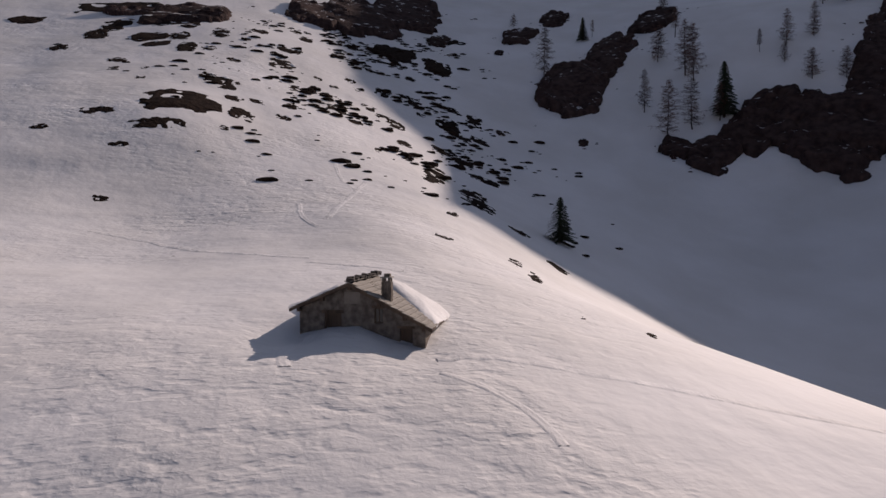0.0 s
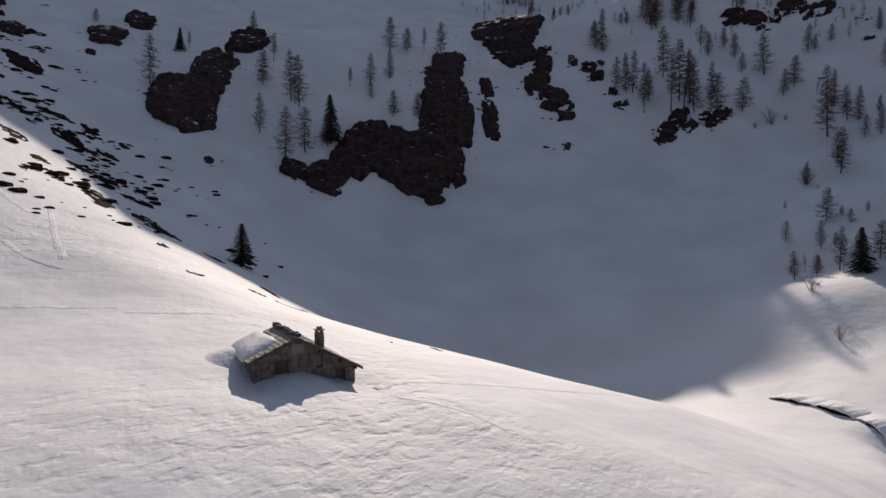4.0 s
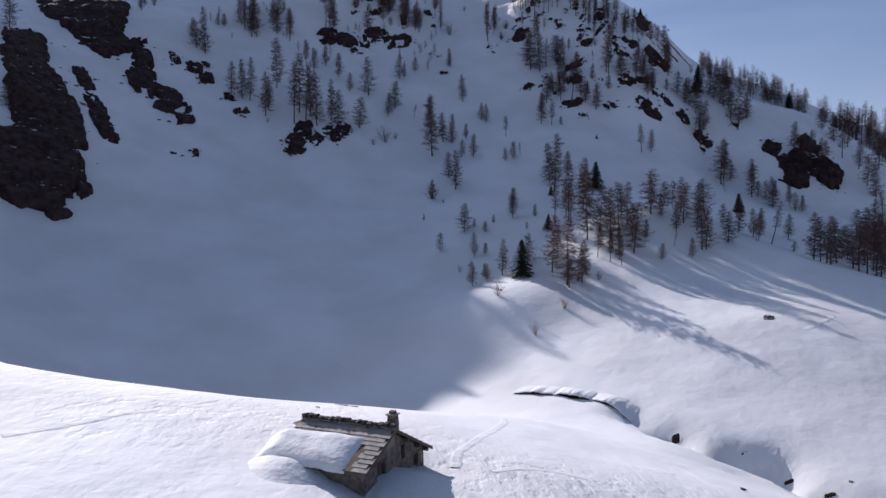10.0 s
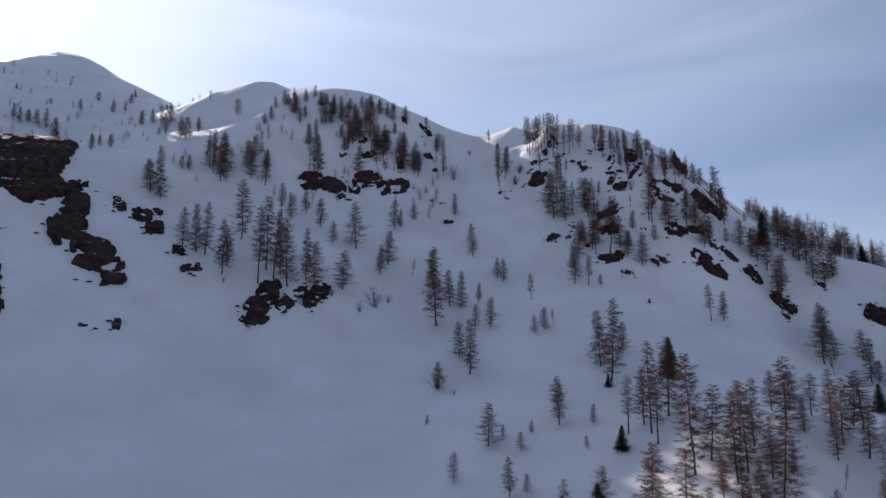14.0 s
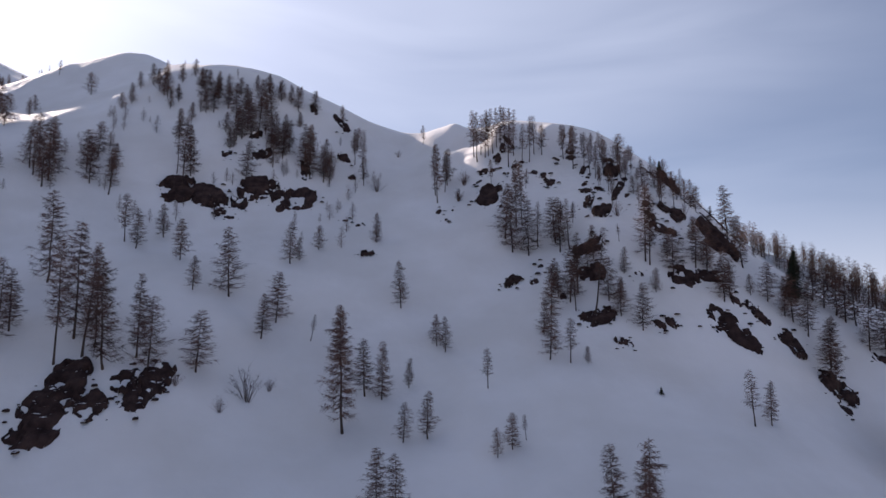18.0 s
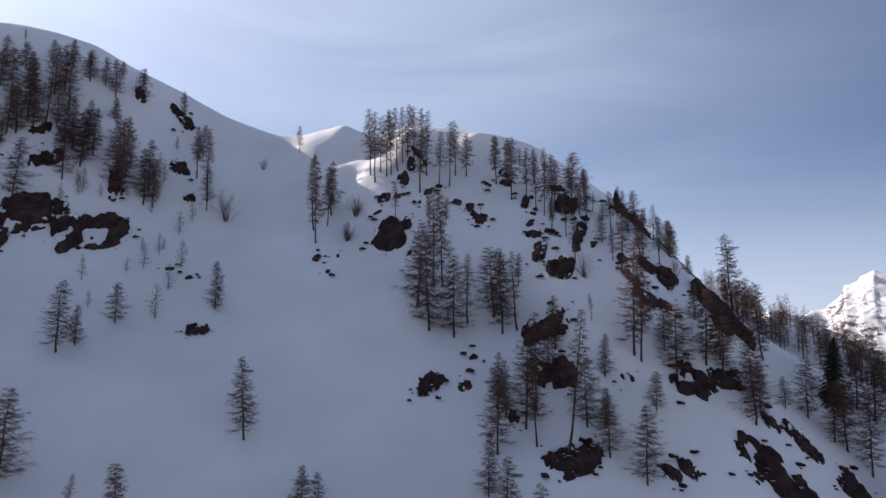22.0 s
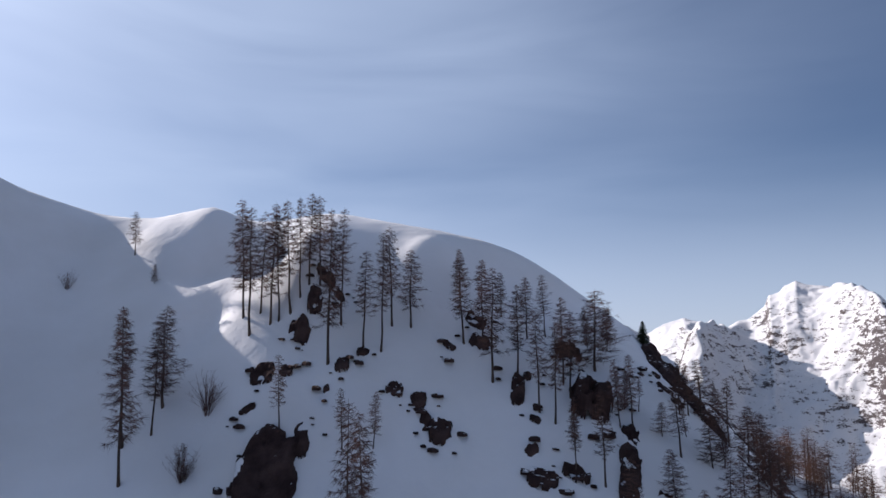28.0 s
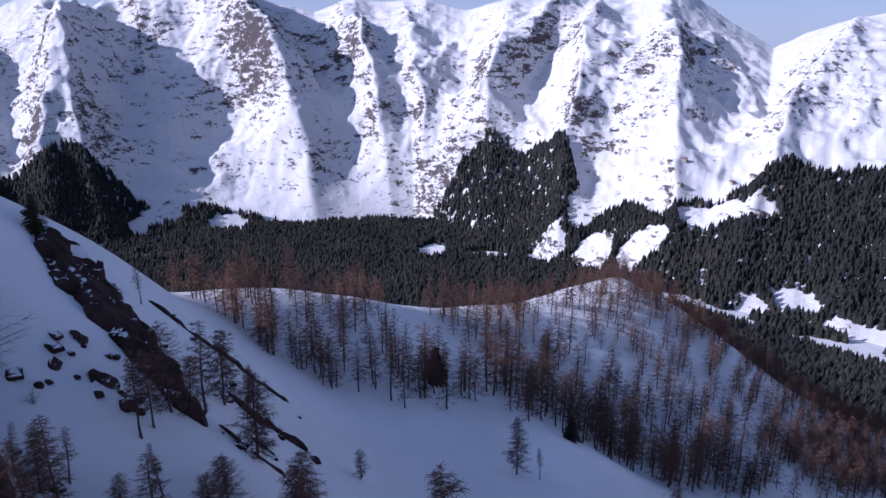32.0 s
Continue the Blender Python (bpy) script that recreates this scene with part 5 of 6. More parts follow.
spot = random.Random(12)
near_rocks = []
for rows in (CRAG_ROCKS, FACE_ROCKS, CLIFF_ROCKS, END_ROCKS):
    for x, y, wide, deep, turn in rows:
        for _ in range(int(2 + min(7, wide * 0.8))):
            a, r = spot.uniform(0, 6.28), spot.uniform(0.5, 1.0)
            near_rocks.append((x + math.cos(a) * r * (wide * 0.7 + 1.5), y + math.sin(a) * r * (deep * 0.6 + 1.5), spot.choice((0.25, 0.35, 0.5, 0.8))))
strewn("loose_stones", near_rocks, CLIFF, "small dark stones showing through the snow round the outcrops")
pasture = []
while len(pasture) < 900:
    x, y = spot.uniform(-250, -84), spot.uniform(-50, 80)
    band = abs(y - (22 + (x + 105) * -0.10))
    if spot.random() < math.exp(-(band / 30) ** 2) * (0.25 + 0.75 * smooth(-x, 90, 140)) and waves(np.array(x), np.array(y), 11, 61, 2) > 0.05:
        pasture.append((x, y, spot.choice((0.25, 0.3, 0.4, 0.5, 0.7, 0.9, 1.3))))
strewn("pasture_stones", pasture, EARTH, "brown stones and turf tufts melting out of the sunny slope")


# ---- the hut ----
STONE = material("rubble_wall", (0.10, 0.083, 0.070), 0.92, second=(0.215, 0.18, 0.15), scale=2.6, bumps=((3.0, 0.9, 0.12), (11.0, 0.7, 0.03)))
PLASTER = material("old_plaster", (0.27, 0.235, 0.20), 0.9, second=(0.20, 0.17, 0.145), scale=1.5, bumps=((6.0, 0.5, 0.02),))
SLATE = material("stone_slate", (0.24, 0.22, 0.195), 0.85, second=(0.37, 0.345, 0.31), scale=1.2, bumps=((5.0, 0.5, 0.02),), vary=0.10)
WOOD = material("weathered_wood", (0.075, 0.052, 0.038), 0.85, second=(0.15, 0.105, 0.075), scale=2.0, bumps=((12.0, 0.6, 0.02),), stretch=(1, 1, 0.2))
RIDGE = material("dark_ridge_stone", (0.028, 0.023, 0.022), 0.9, second=(0.065, 0.055, 0.05), scale=2.0, bumps=((5.0, 0.7, 0.04),), vary=0.3)
PANE = material("window_pane", (0.02, 0.02, 0.022), 0.12, spec=0.6)

HUT_TURN = -math.degrees(math.atan2(0.42, 0.907))  # the gable runs along local y
hut = thing("stone_hut")
hut.matrix_basis = pose(-14.6, -6.4, -0.1, 0, -1.8, HUT_TURN)  # sunk a little to the back
tagged(hut, "old stone mountain hut with a slate roof, half buried in snow", "hut")
# local: y along the gable from the low to the far eave, -x along the ridge to the back
EAVE_L, APEX, EAVE_R = (0.0, -3.45), (3.75, -1.84), (8.9, -4.60)
LONG, FOOT = 7.3, -9.0


def box(bm, x0, x1, y0, y1, z0, z1):
    v = [bm.verts.new(p) for p in ((x0, y0, z0), (x1, y0, z0), (x1, y1, z0), (x0, y1, z0), (x0, y0, z1), (x1, y0, z1), (x1, y1, z1), (x0, y1, z1))]
    for q in ((0, 3, 2, 1), (4, 5, 6, 7), (0, 1, 5, 4), (1, 2, 6, 5), (2, 3, 7, 6), (3, 0, 4, 7)):
        bm.faces.new([v[i] for i in q])
    return v


def prism(outline, x0, x1):
    """A slab with the given outline in y and z, from x0 to x1."""
    bm = bmesh.new()
    a = [bm.verts.new((x0, y, z)) for y, z in outline]
    b = [bm.verts.new((x1, y, z)) for y, z in outline]
    bm.faces.new(a)
    bm.faces.new(b[::-1])
    for i in range(len(a)):
        j = (i + 1) % len(a)
        bm.faces.new((a[j], a[i], b[i], b[j]))
    bmesh.ops.recalc_face_normals(bm, faces=bm.faces)
    return bm


def boxed(*ranges):
    bm = bmesh.new()
    for r in ranges:
        box(bm, *r)
    bmesh.ops.recalc_face_normals(bm, faces=bm.faces)
    return bm


def roof_z(y):
    return APEX[1] + (y - APEX[0]) * ((APEX[1] - EAVE_L[1]) / (APEX[0] - EAVE_L[0]) if y < APEX[0] else (EAVE_R[1] - APEX[1]) / (EAVE_R[0] - APEX[0]))


WALL_L, WALL_R, FRONT = 0.45, 8.45, -0.45
openings = [("door", 2.05, 3.15, FOOT + 3, -3.75), ("window", 5.25, 5.80, -4.35, -3.40), ("shed_door", 6.85, 7.65, FOOT + 3, -4.62)]
# the gable wall stands in strips round its openings
cuts = sorted({WALL_L, WALL_R, APEX[0], *[v for o in openings for v in o[1:3]]})
for a, b in zip(cuts[:-1], cuts[1:]):
    hole = next((o for o in openings if o[1] <= a and b <= o[2]), None)
    spans = [(FOOT, None)] if not hole else [(FOOT, hole[3]), (hole[4], None)]
    for lo, hi in spans:
        za, zb = (roof_z(a) - 0.2, roof_z(b) - 0.2) if hi is None else (hi, hi)
        strip = bmesh.new()
        vs = [strip.verts.new(p) for x in (FRONT, FRONT - 0.5) for p in ((x, a, lo), (x, b, lo), (x, b, zb), (x, a, za))]
        for q in ((0, 1, 2, 3), (7, 6, 5, 4), (0, 4, 5, 1), (1, 5, 6, 2), (2, 6, 7, 3), (3, 7, 4, 0)):
            strip.faces.new([vs[i] for i in q])
        part("gable_wall", strip, STONE, hut, "grey rubble stone gable wall")
part("back_wall", prism([(WALL_L, FOOT), (WALL_R, FOOT), (WALL_R, roof_z(WALL_R) - 0.2), (APEX[0], APEX[1] - 0.2), (WALL_L, roof_z(WALL_L) - 0.2)], -LONG + 0.9, -LONG + 0.4), STONE, hut)
part("side_wall", boxed((-LONG + 0.9, FRONT - 0.5, WALL_L, WALL_L + 0.5, FOOT, roof_z(WALL_L) - 0.12)), STONE, hut)
part("side_wall", boxed((-LONG + 0.9, FRONT - 0.5, WALL_R - 0.5, WALL_R, FOOT, roof_z(WALL_R) - 0.12)), STONE, hut)
part("plaster_panel", boxed((FRONT - 0.02, FRONT + 0.025, 3.35, 4.35, -3.15, -2.42)), PLASTER, hut, "pale plaster panel under the ridge")
door = part("door", boxed(*[(FRONT - 0.32, FRONT - 0.26, 2.07 + i * 0.18, 2.07 + i * 0.18 + 0.172, FOOT + 3, -3.78) for i in range(6)]), WOOD, hut, "dark plank door sunk in the wall")
part("door_frame", boxed((FRONT - 0.25, FRONT - 0.1, 2.05, 2.13, FOOT + 3, -3.75), (FRONT - 0.25, FRONT - 0.1, 3.07, 3.15, FOOT + 3, -3.75), (FRONT - 0.2, FRONT + 0.03, 1.9, 3.3, -3.75, -3.55)), WOOD, door)
win = part("window", boxed((FRONT - 0.24, FRONT - 0.16, 5.25, 5.31, -4.35, -3.40), (FRONT - 0.24, FRONT - 0.16, 5.74, 5.80, -4.35, -3.40), (FRONT - 0.24, FRONT - 0.16, 5.25, 5.80, -4.35, -4.29), (FRONT - 0.24, FRONT - 0.16, 5.25, 5.80, -3.46, -3.40), (FRONT - 0.23, FRONT - 0.17, 5.50, 5.55, -4.29, -3.46)), WOOD, hut, "small dark window in a wooden frame")
part("pane", boxed((FRONT - 0.21, FRONT - 0.20, 5.31, 5.50, -4.29, -3.46)), PANE, win)
part("pane", boxed((FRONT - 0.21, FRONT - 0.20, 5.55, 5.74, -4.29, -3.46)), PANE, win)
part("lintel", boxed((FRONT - 0.3, FRONT + 0.03, 5.1, 5.95, -3.40, -3.24)), WOOD, win)
low = part("shed_door", boxed(*[(FRONT - 0.3, FRONT - 0.25, 6.87 + i * 0.155, 6.87 + i * 0.155 + 0.148, FOOT + 3, -4.65) for i in range(5)]), WOOD, hut, "low plank door under the eave")
part("lintel", boxed((FRONT - 0.3, FRONT + 0.03, 6.7, 7.8, -4.62, -4.48)), WOOD, low)
for y, drop in ((0.5, 0.2), (2.0, 0.2), (3.75, 0.22), (5.6, 0.2), (7.2, 0.2), (8.4, 0.2)):
    z = roof_z(y) - drop
    part("purlin", boxed((-LONG + 0.1, -0.05, y - 0.1, y + 0.1, z - 0.2, z + 0.02)), WOOD, hut)
for (ya, za), (yb, zb), nm in ((EAVE_L, APEX, "roof_deck"), (APEX, EAVE_R, "roof_deck")):
    part(nm, prism([(ya, za), (yb, zb), (yb, zb - 0.12), (ya, za - 0.12)], -LONG, 0.0), WOOD, hut)
part("verge_board", prism([(EAVE_L[0] - 0.05, EAVE_L[1]), (APEX[0], APEX[1] + 0.02), (APEX[0], APEX[1] - 0.2), (EAVE_L[0] - 0.05, EAVE_L[1] - 0.2)], 0.003, 0.06), WOOD, hut)
part("verge_board", prism([(APEX[0], APEX[1] + 0.02), (EAVE_R[0] + 0.05, EAVE_R[1]), (EAVE_R[0] + 0.05, EAVE_R[1] - 0.2), (APEX[0], APEX[1] - 0.2)], 0.003, 0.06), WOOD, hut)
# chimney of rough stones with a slab on four feet and a stone on top
CHY, CHX = 5.85, -1.35
zc = roof_z(CHY)
chimney = part("chimney", boxed((CHX - 0.27, CHX + 0.27, CHY - 0.27, CHY + 0.27, zc - 0.6, zc + 1.15)), STONE, hut, "square rubble chimney with a stone cap")
rough = random.Random(8)
for row in range(6):
    for side in range(4):
        a, z = side * 90, zc - 0.25 + row * 0.25
        for j in (-0.18, 0.0, 0.18):
            bm = boxed((0.255, 0.295 + rough.uniform(0, 0.03), j - 0.085, j + 0.085, z - 0.11, z + 0.11))
            bmesh.ops.transform(bm, matrix=pose(CHX, CHY, 0, 0, 0, a), verts=bm.verts)
            part("stone", bm, STONE, chimney)
part("cap_slab", boxed((CHX - 0.37, CHX + 0.37, CHY - 0.36, CHY + 0.36, zc + 1.37, zc + 1.45)), SLATE, chimney)
for dx in (-0.19, 0.19):
    for dy in (-0.19, 0.19):
        part("cap_foot", boxed((CHX + dx - 0.08, CHX + dx + 0.08, CHY + dy - 0.08, CHY + dy + 0.08, zc + 1.15, zc + 1.37)), STONE, chimney)
part("cap_stone", boxed((CHX - 0.2, CHX + 0.18, CHY - 0.16, CHY + 0.2, zc + 1.45, zc + 1.64)), STONE, chimney)


def drift(name, y0, y1, x0, x1, thick, label, seed, skew=0.0):
    """Snow lying on the roof, thick in the middle and rounded to its rim; skew draws its front back towards y0."""
    n = 30
    gx, gy = np.linspace(0, 1, n), np.linspace(y0, y1, n)
    S, Y = np.meshgrid(gx, gy, indexing="ij")
    X = x0 + S * (x1 - skew * (y1 - Y) / (y1 - y0) - x0)
    U, V = S * 2 - 1, (Y - y0) / (y1 - y0) * 2 - 1
    rim = np.clip(1 - np.maximum(np.abs(U) + 0.10 * waves(X * 3, Y * 3, 4, seed), np.abs(V) + 0.10 * waves(X * 3, Y * 3, 4, seed + 1)) ** 2.4, 0, 1) ** 0.75
    zs = np.vectorize(roof_z)(Y) + thick * rim * (1 + 0.18 * waves(X, Y, 2.5, seed)) + 0.012 - 0.05 * (rim < 0.02)
    zs = zs - 0.75 * np.clip(EAVE_L[0] + 0.15 - Y, 0, None) ** 1.5 - 0.35 * np.clip(-LONG - X, 0, None) ** 1.4
    me = grid_mesh(name, gx, gy, zs)
    me.vertices.foreach_set("co", np.stack([X, Y, zs], -1).ravel())
    me.materials.append(SNOW)
    ob = new(name, me)
    ob.matrix_basis = hut.matrix_basis.copy()
    return tagged(ob, label, "snow drift", "snow on the hut")


drift("roof_snow", -0.1, 2.75, -LONG - 1.8, -1.5, 0.42, "thick snow pillow lying on the low side of the slate roof", 3)
drift("roof_snow", 4.2, 8.95, -LONG - 1.2, -1.6, 0.5, "snow drift lying over the back corner of the slate roof", 6, 4.6)

# snow banked up against the low eave, falling away to the slope
n = 34
S, R = np.meshgrid(np.linspace(-1, 1, n), np.linspace(-0.35, 1, n), indexing="ij")
BX, BY = -LONG + 1.0 + S * 4.4, 0.5 - R * 4.4
turned = hut.matrix_basis
wx = turned[0][0] * BX + turned[0][1] * BY + turned[0][3]
wy = turned[1][0] * BX + turned[1][1] * BY + turned[1][3]
land_z = patch_height(wx, wy) - turned[2][3]
reach = np.hypot(S, np.maximum(R, 0)) + 0.07 * waves(BX, BY, 2.0, 45, 2)
bz = land_z - 0.15 + (EAVE_L[1] + 0.42 - land_z) * (1 - smooth(reach, 0.12, 0.98)) + 0.06 * waves(BX, BY, 1.6, 44, 3)
bank = grid_mesh("snow_bank", S[:, 0], R[0], bz)
bank.vertices.foreach_set("co", np.stack([BX, BY, bz], -1).ravel())
bank.flip_normals()
bank.materials.append(SNOW)
bank_thing = new("snow_bank", bank)
bank_thing.matrix_basis = hut.matrix_basis.copy()
tagged(bank_thing, "smooth snow bank piled against the low eave of the hut", "snow drift", "snow on the hut")

# slates, laid in courses from the eaves up, and the ridge stones
slate = bpy.data.meshes.new("slate")
bm = boxed((-0.268, 0.268, -0.24, 0.24, -0.013, 0.013))
bm.to_mesh(slate)
bm.free()
slate.materials.append(SLATE)
lay = random.Random(5)
for side, (ye, ze) in ((1, EAVE_R), (-1, EAVE_L)):
    span = abs(ye - APEX[0])
    pitch = math.degrees(math.atan2(APEX[1] - ze, span))
    courses = int(span / 0.36)
    for r in range(courses + 1):
        y = ye - side * (0.16 + r * 0.36)
        for k in range(14):
            x = -0.2 - k * 0.52 - (r % 2) * 0.2
            if x < -LONG + 0.15 or (side < 0 and y < 2.3 and x < -1.2) or (side > 0 and y > 6.6 and x < -3.6):
                continue
            ob = new("slate", slate)
            ob.parent = hut
            ob.matrix_basis = pose(x, y, roof_z(y) + 0.045 + lay.uniform(0, 0.012), -side * (pitch - 4.5 - lay.uniform(0, 2.5)), lay.uniform(-1.8, 1.8), lay.uniform(-4, 4))
ridge = bpy.data.meshes.new("ridge_stone")
bm = boxed((-0.18, 0.18, -0.24, 0.24, -0.08, 0.20))
bmesh.ops.bevel(bm, geom=bm.edges[:], offset=0.035, segments=1, affect="EDGES")
bm.to_mesh(ridge)
bm.free()
ridge.materials.append(RIDGE)
for k in range(17):
    ob = new("ridge_stone", ridge)
    ob.parent = hut
    ob.matrix_basis = pose(-0.2 - k * 0.425, APEX[0] + lay.uniform(-0.05, 0.05), APEX[1] + 0.1 + lay.uniform(-0.03, 0.09), lay.uniform(-12, 12), lay.uniform(-12, 12), lay.uniform(-20, 20))


# ---- the far side of the valley ----
SADDLE_X, SADDLE_Y, SADDLE_Z = 35.0, 245.0, 122.0
# the crest of the far range: bearing from +y to the right, and height over the saddle, in degrees
CREST = [(8, 3.0), (18, 2.6), (26, 1.6), (30, 1.2), (33.2, 1.6), (34.6, 2.2), (35.8, 1.7), (37.0, 1.0), (38.6, 1.9), (40.0, 2.3), (41.3, 1.9), (42.3, 1.2), (44.6, 1.6), (45.8, 2.9), (46.1, 3.8), (46.9, 4.0), (47.2, 4.4),
         (48.0, 4.75), (48.7, 4.4), (50.6, 4.0), (51.4, 3.4), (52.7, 2.5), (54.2, 2.25), (56.4, 1.8), (58.6, 1.3), (60.0, 1.8), (61.7, 2.45), (63.2, 2.1), (65.0, 2.2), (67.1, 2.4), (69.0, 1.8), (70.3, 1.5), (73.4, 2.3), (75.4, 2.2),
         (77.6, 2.35), (79.4, 1.9), (80.6, 1.6), (82.2, 2.3), (83.4, 3.1), (84.8, 3.6), (86.2, 3.2), (87.6, 2.1), (89.7, 0.7), (91.2, -0.2), (92.8, -1.2), (94.9, 0.0), (97.8, 0.9), (104, 2.0), (128, 2.5)]
# ribs that come down from it: bearing at the crest and at the foot, height in metres, half widths to the left and right in degrees
RIBS = [(45.0, 37.0, 240, 2.6, 5.0), (50.4, 57.5, 340, 3.4, 5.2), (34.2, 32.5, 150, 2.0, 3.2), (40.4, 41.5, 110, 1.4, 2.2), (60.6, 63.8, 170, 1.8, 3.0), (65.2, 66.6, 80, 1.4, 1.8),
        (79.6, 67.6, 200, 5.5, 2.2), (80.8, 77.5, 150, 1.8, 3.4), (73.6, 71.4, 80, 1.6, 1.8), (85.0, 87.5, 70, 2.2, 2.2), (98.0, 92.0, 120, 3.0, 3.0)]


def far_heights(bearing, way):
    """Height of the far range by bearing (degrees) and distance from the saddle."""
    elev = np.interp(bearing, [c[0] for c in CREST], [c[1] for c in CREST])
    elev = elev + 0.10 * waves(bearing * 1.0, bearing * 0.0, 0.9, 51, 3)
    crest_at = np.interp(bearing, [8, 40, 50, 60, 72, 85, 100, 128], [3300, 3250, 3150, 2950, 2700, 2600, 2500, 2400])
    foot_at = np.interp(bearing, [8, 35, 55, 66, 78, 90, 128], [1500, 1600, 1750, 1800, 1350, 1050, 900])
    x, y = SADDLE_X + way * np.sin(np.radians(bearing)), SADDLE_Y + way * np.cos(np.radians(bearing))
    top = SADDLE_Z + crest_at * np.tan(np.radians(elev))
    u = (way - foot_at) / (crest_at - foot_at)
    c = np.clip(u, 0, 1)
    bend = np.interp(bearing, [8, 60, 80, 128], [1.35, 1.3, 0.95, 0.85])
    z = VALLEY + (top - VALLEY) * c ** bend
    mid = np.clip(4 * c * (1 - c), 0, 1)
    bent = bearing + 1.1 * waves(x, y, 420, 31, 2) + 0.7 * waves(x, y, 130, 33, 3)
    for b0, b1, rise, left, right in RIBS:
        off = bent - (b1 + (b0 - b1) * c)
        z = z + rise * mid * np.exp(-np.sqrt((off / np.where(off < 0, left, right)) ** 2 + 0.01) * 1.3)
    ridged = 1 - 2 * np.abs(waves(x, y, 380, 21, 4))
    # gullies and buttresses that run down the fall line
    run = bearing + 0.8 * waves(x, y, 260, 35, 2)
    flutes = 1 - 2 * np.abs(waves(run * 42, way * 0.22, 95, 37, 3))
    fine = 1 - 2 * np.abs(waves(x, y, 130, 23, 4))
    crisp = 1 - 2 * np.abs(waves(x, y, 48, 29, 3))
    z = z + mid * (50 * ridged + 20 * fine + 7 * flutes + 6 * crisp) - mid * 55 + np.clip(c * 4, 0, 1) * np.clip((1 - c) * 9, 0.25, 1) * 6 * (1 - 2 * np.abs(waves(x, y, 60, 25, 3)))
    z = np.where(u > 1, top - (u - 1) * 900, z)
    return np.where(u < 0, VALLEY - 12 + 10 * waves(x, y, 160, 27, 3) + u * 30, z), x, y


bearings = np.concatenate([np.linspace(8, 29, 50)[:-1], np.linspace(29, 104, 640), np.linspace(104, 128, 40)[1:]])
ways = np.concatenate([np.linspace(820, 1700, 70)[:-1], np.linspace(1700, 3320, 260), [3420.0]])
BB, WW = np.meshgrid(bearings, ways, indexing="ij")
FZ, FX, FY = far_heights(BB, WW)
range_mesh = grid_mesh("mountain_range", bearings, ways, FZ)
range_mesh.vertices.foreach_set("co", np.stack([FX, FY, FZ], -1).ravel())
range_mesh.flip_normals()
def far_material(name, rock_a, rock_b):
    """Snow mountains: bare rock on the steep ground in broken bands, snow with gullies on the rest."""
    m = bpy.data.materials.new(name)
    m.use_nodes = True
    n, l = m.node_tree.nodes, m.node_tree.links
    b = n["Principled BSDF"]
    b.inputs["Roughness"].default_value, b.inputs["Specular IOR Level"].default_value = 0.85, 0.1
    g, sep = n.new("ShaderNodeNewGeometry"), n.new("ShaderNodeSeparateXYZ")
    l.new(g.outputs["Normal"], sep.inputs["Vector"])

    def noise_of(size, detail, rough, stretch, tilt=0.0):
        mp, t = n.new("ShaderNodeMapping"), n.new("ShaderNodeTexNoise")
        mp.inputs["Scale"].default_value, mp.inputs["Rotation"].default_value = stretch, (radians(tilt), radians(tilt), 0)
        t.inputs["Scale"].default_value, t.inputs["Detail"].default_value, t.inputs["Roughness"].default_value = size, detail, rough
        l.new(g.outputs["Position"], mp.inputs["Vector"])
        l.new(mp.outputs["Vector"], t.inputs["Vector"])
        return t.outputs["Fac"]

    def add(value, amount, to):
        k = n.new("ShaderNodeMath")
        k.operation = "MULTIPLY_ADD"
        k.inputs[1].default_value = amount
        l.new(value, k.inputs[0])
        l.new(to, k.inputs[2])
        return k.outputs[0]

    bands, grit, wide = noise_of(0.022, 10, 0.7, (1, 1, 3.0), 14), noise_of(0.09, 8, 0.75, (1, 1, 1.5)), noise_of(0.0035, 4, 0.5, (1, 1, 1))
    steep = n.new("ShaderNodeMath")
    steep.operation = "MULTIPLY"
    steep.inputs[1].default_value = 0.62
    l.new(sep.outputs["Z"], steep.inputs[0])
    total = add(wide, 0.9, add(grit, 1.4, add(bands, 1.8, steep.outputs[0])))
    r = n.new("ShaderNodeMapRange")
    r.inputs["From Min"].default_value, r.inputs["From Max"].default_value = FAR_SNOW - 0.07, FAR_SNOW + 0.05
    l.new(total, r.inputs["Value"])
    rock, x = n.new("ShaderNodeMix"), n.new("ShaderNodeMix")
    rock.data_type = x.data_type = "RGBA"
    rock.inputs["A"].default_value, rock.inputs["B"].default_value = (*rock_a, 1), (*rock_b, 1)
    x.inputs["B"].default_value = (0.66, 0.66, 0.67, 1)
    l.new(wide, rock.inputs["Factor"])
    l.new(rock.outputs["Result"], x.inputs["A"])
    l.new(r.outputs["Result"], x.inputs["Factor"])
    l.new(x.outputs["Result"], b.inputs["Base Color"])
    last = None
    for value, far in ((bands, 8.0), (grit, 2.5)):
        k = n.new("ShaderNodeBump")
        k.inputs["Strength"].default_value, k.inputs["Distance"].default_value = 0.6, far
        l.new(value, k.inputs["Height"])
        if last:
            l.new(last, k.inputs["Normal"])
        last = k.outputs["Normal"]
    l.new(last, b.inputs["Normal"])
    return m


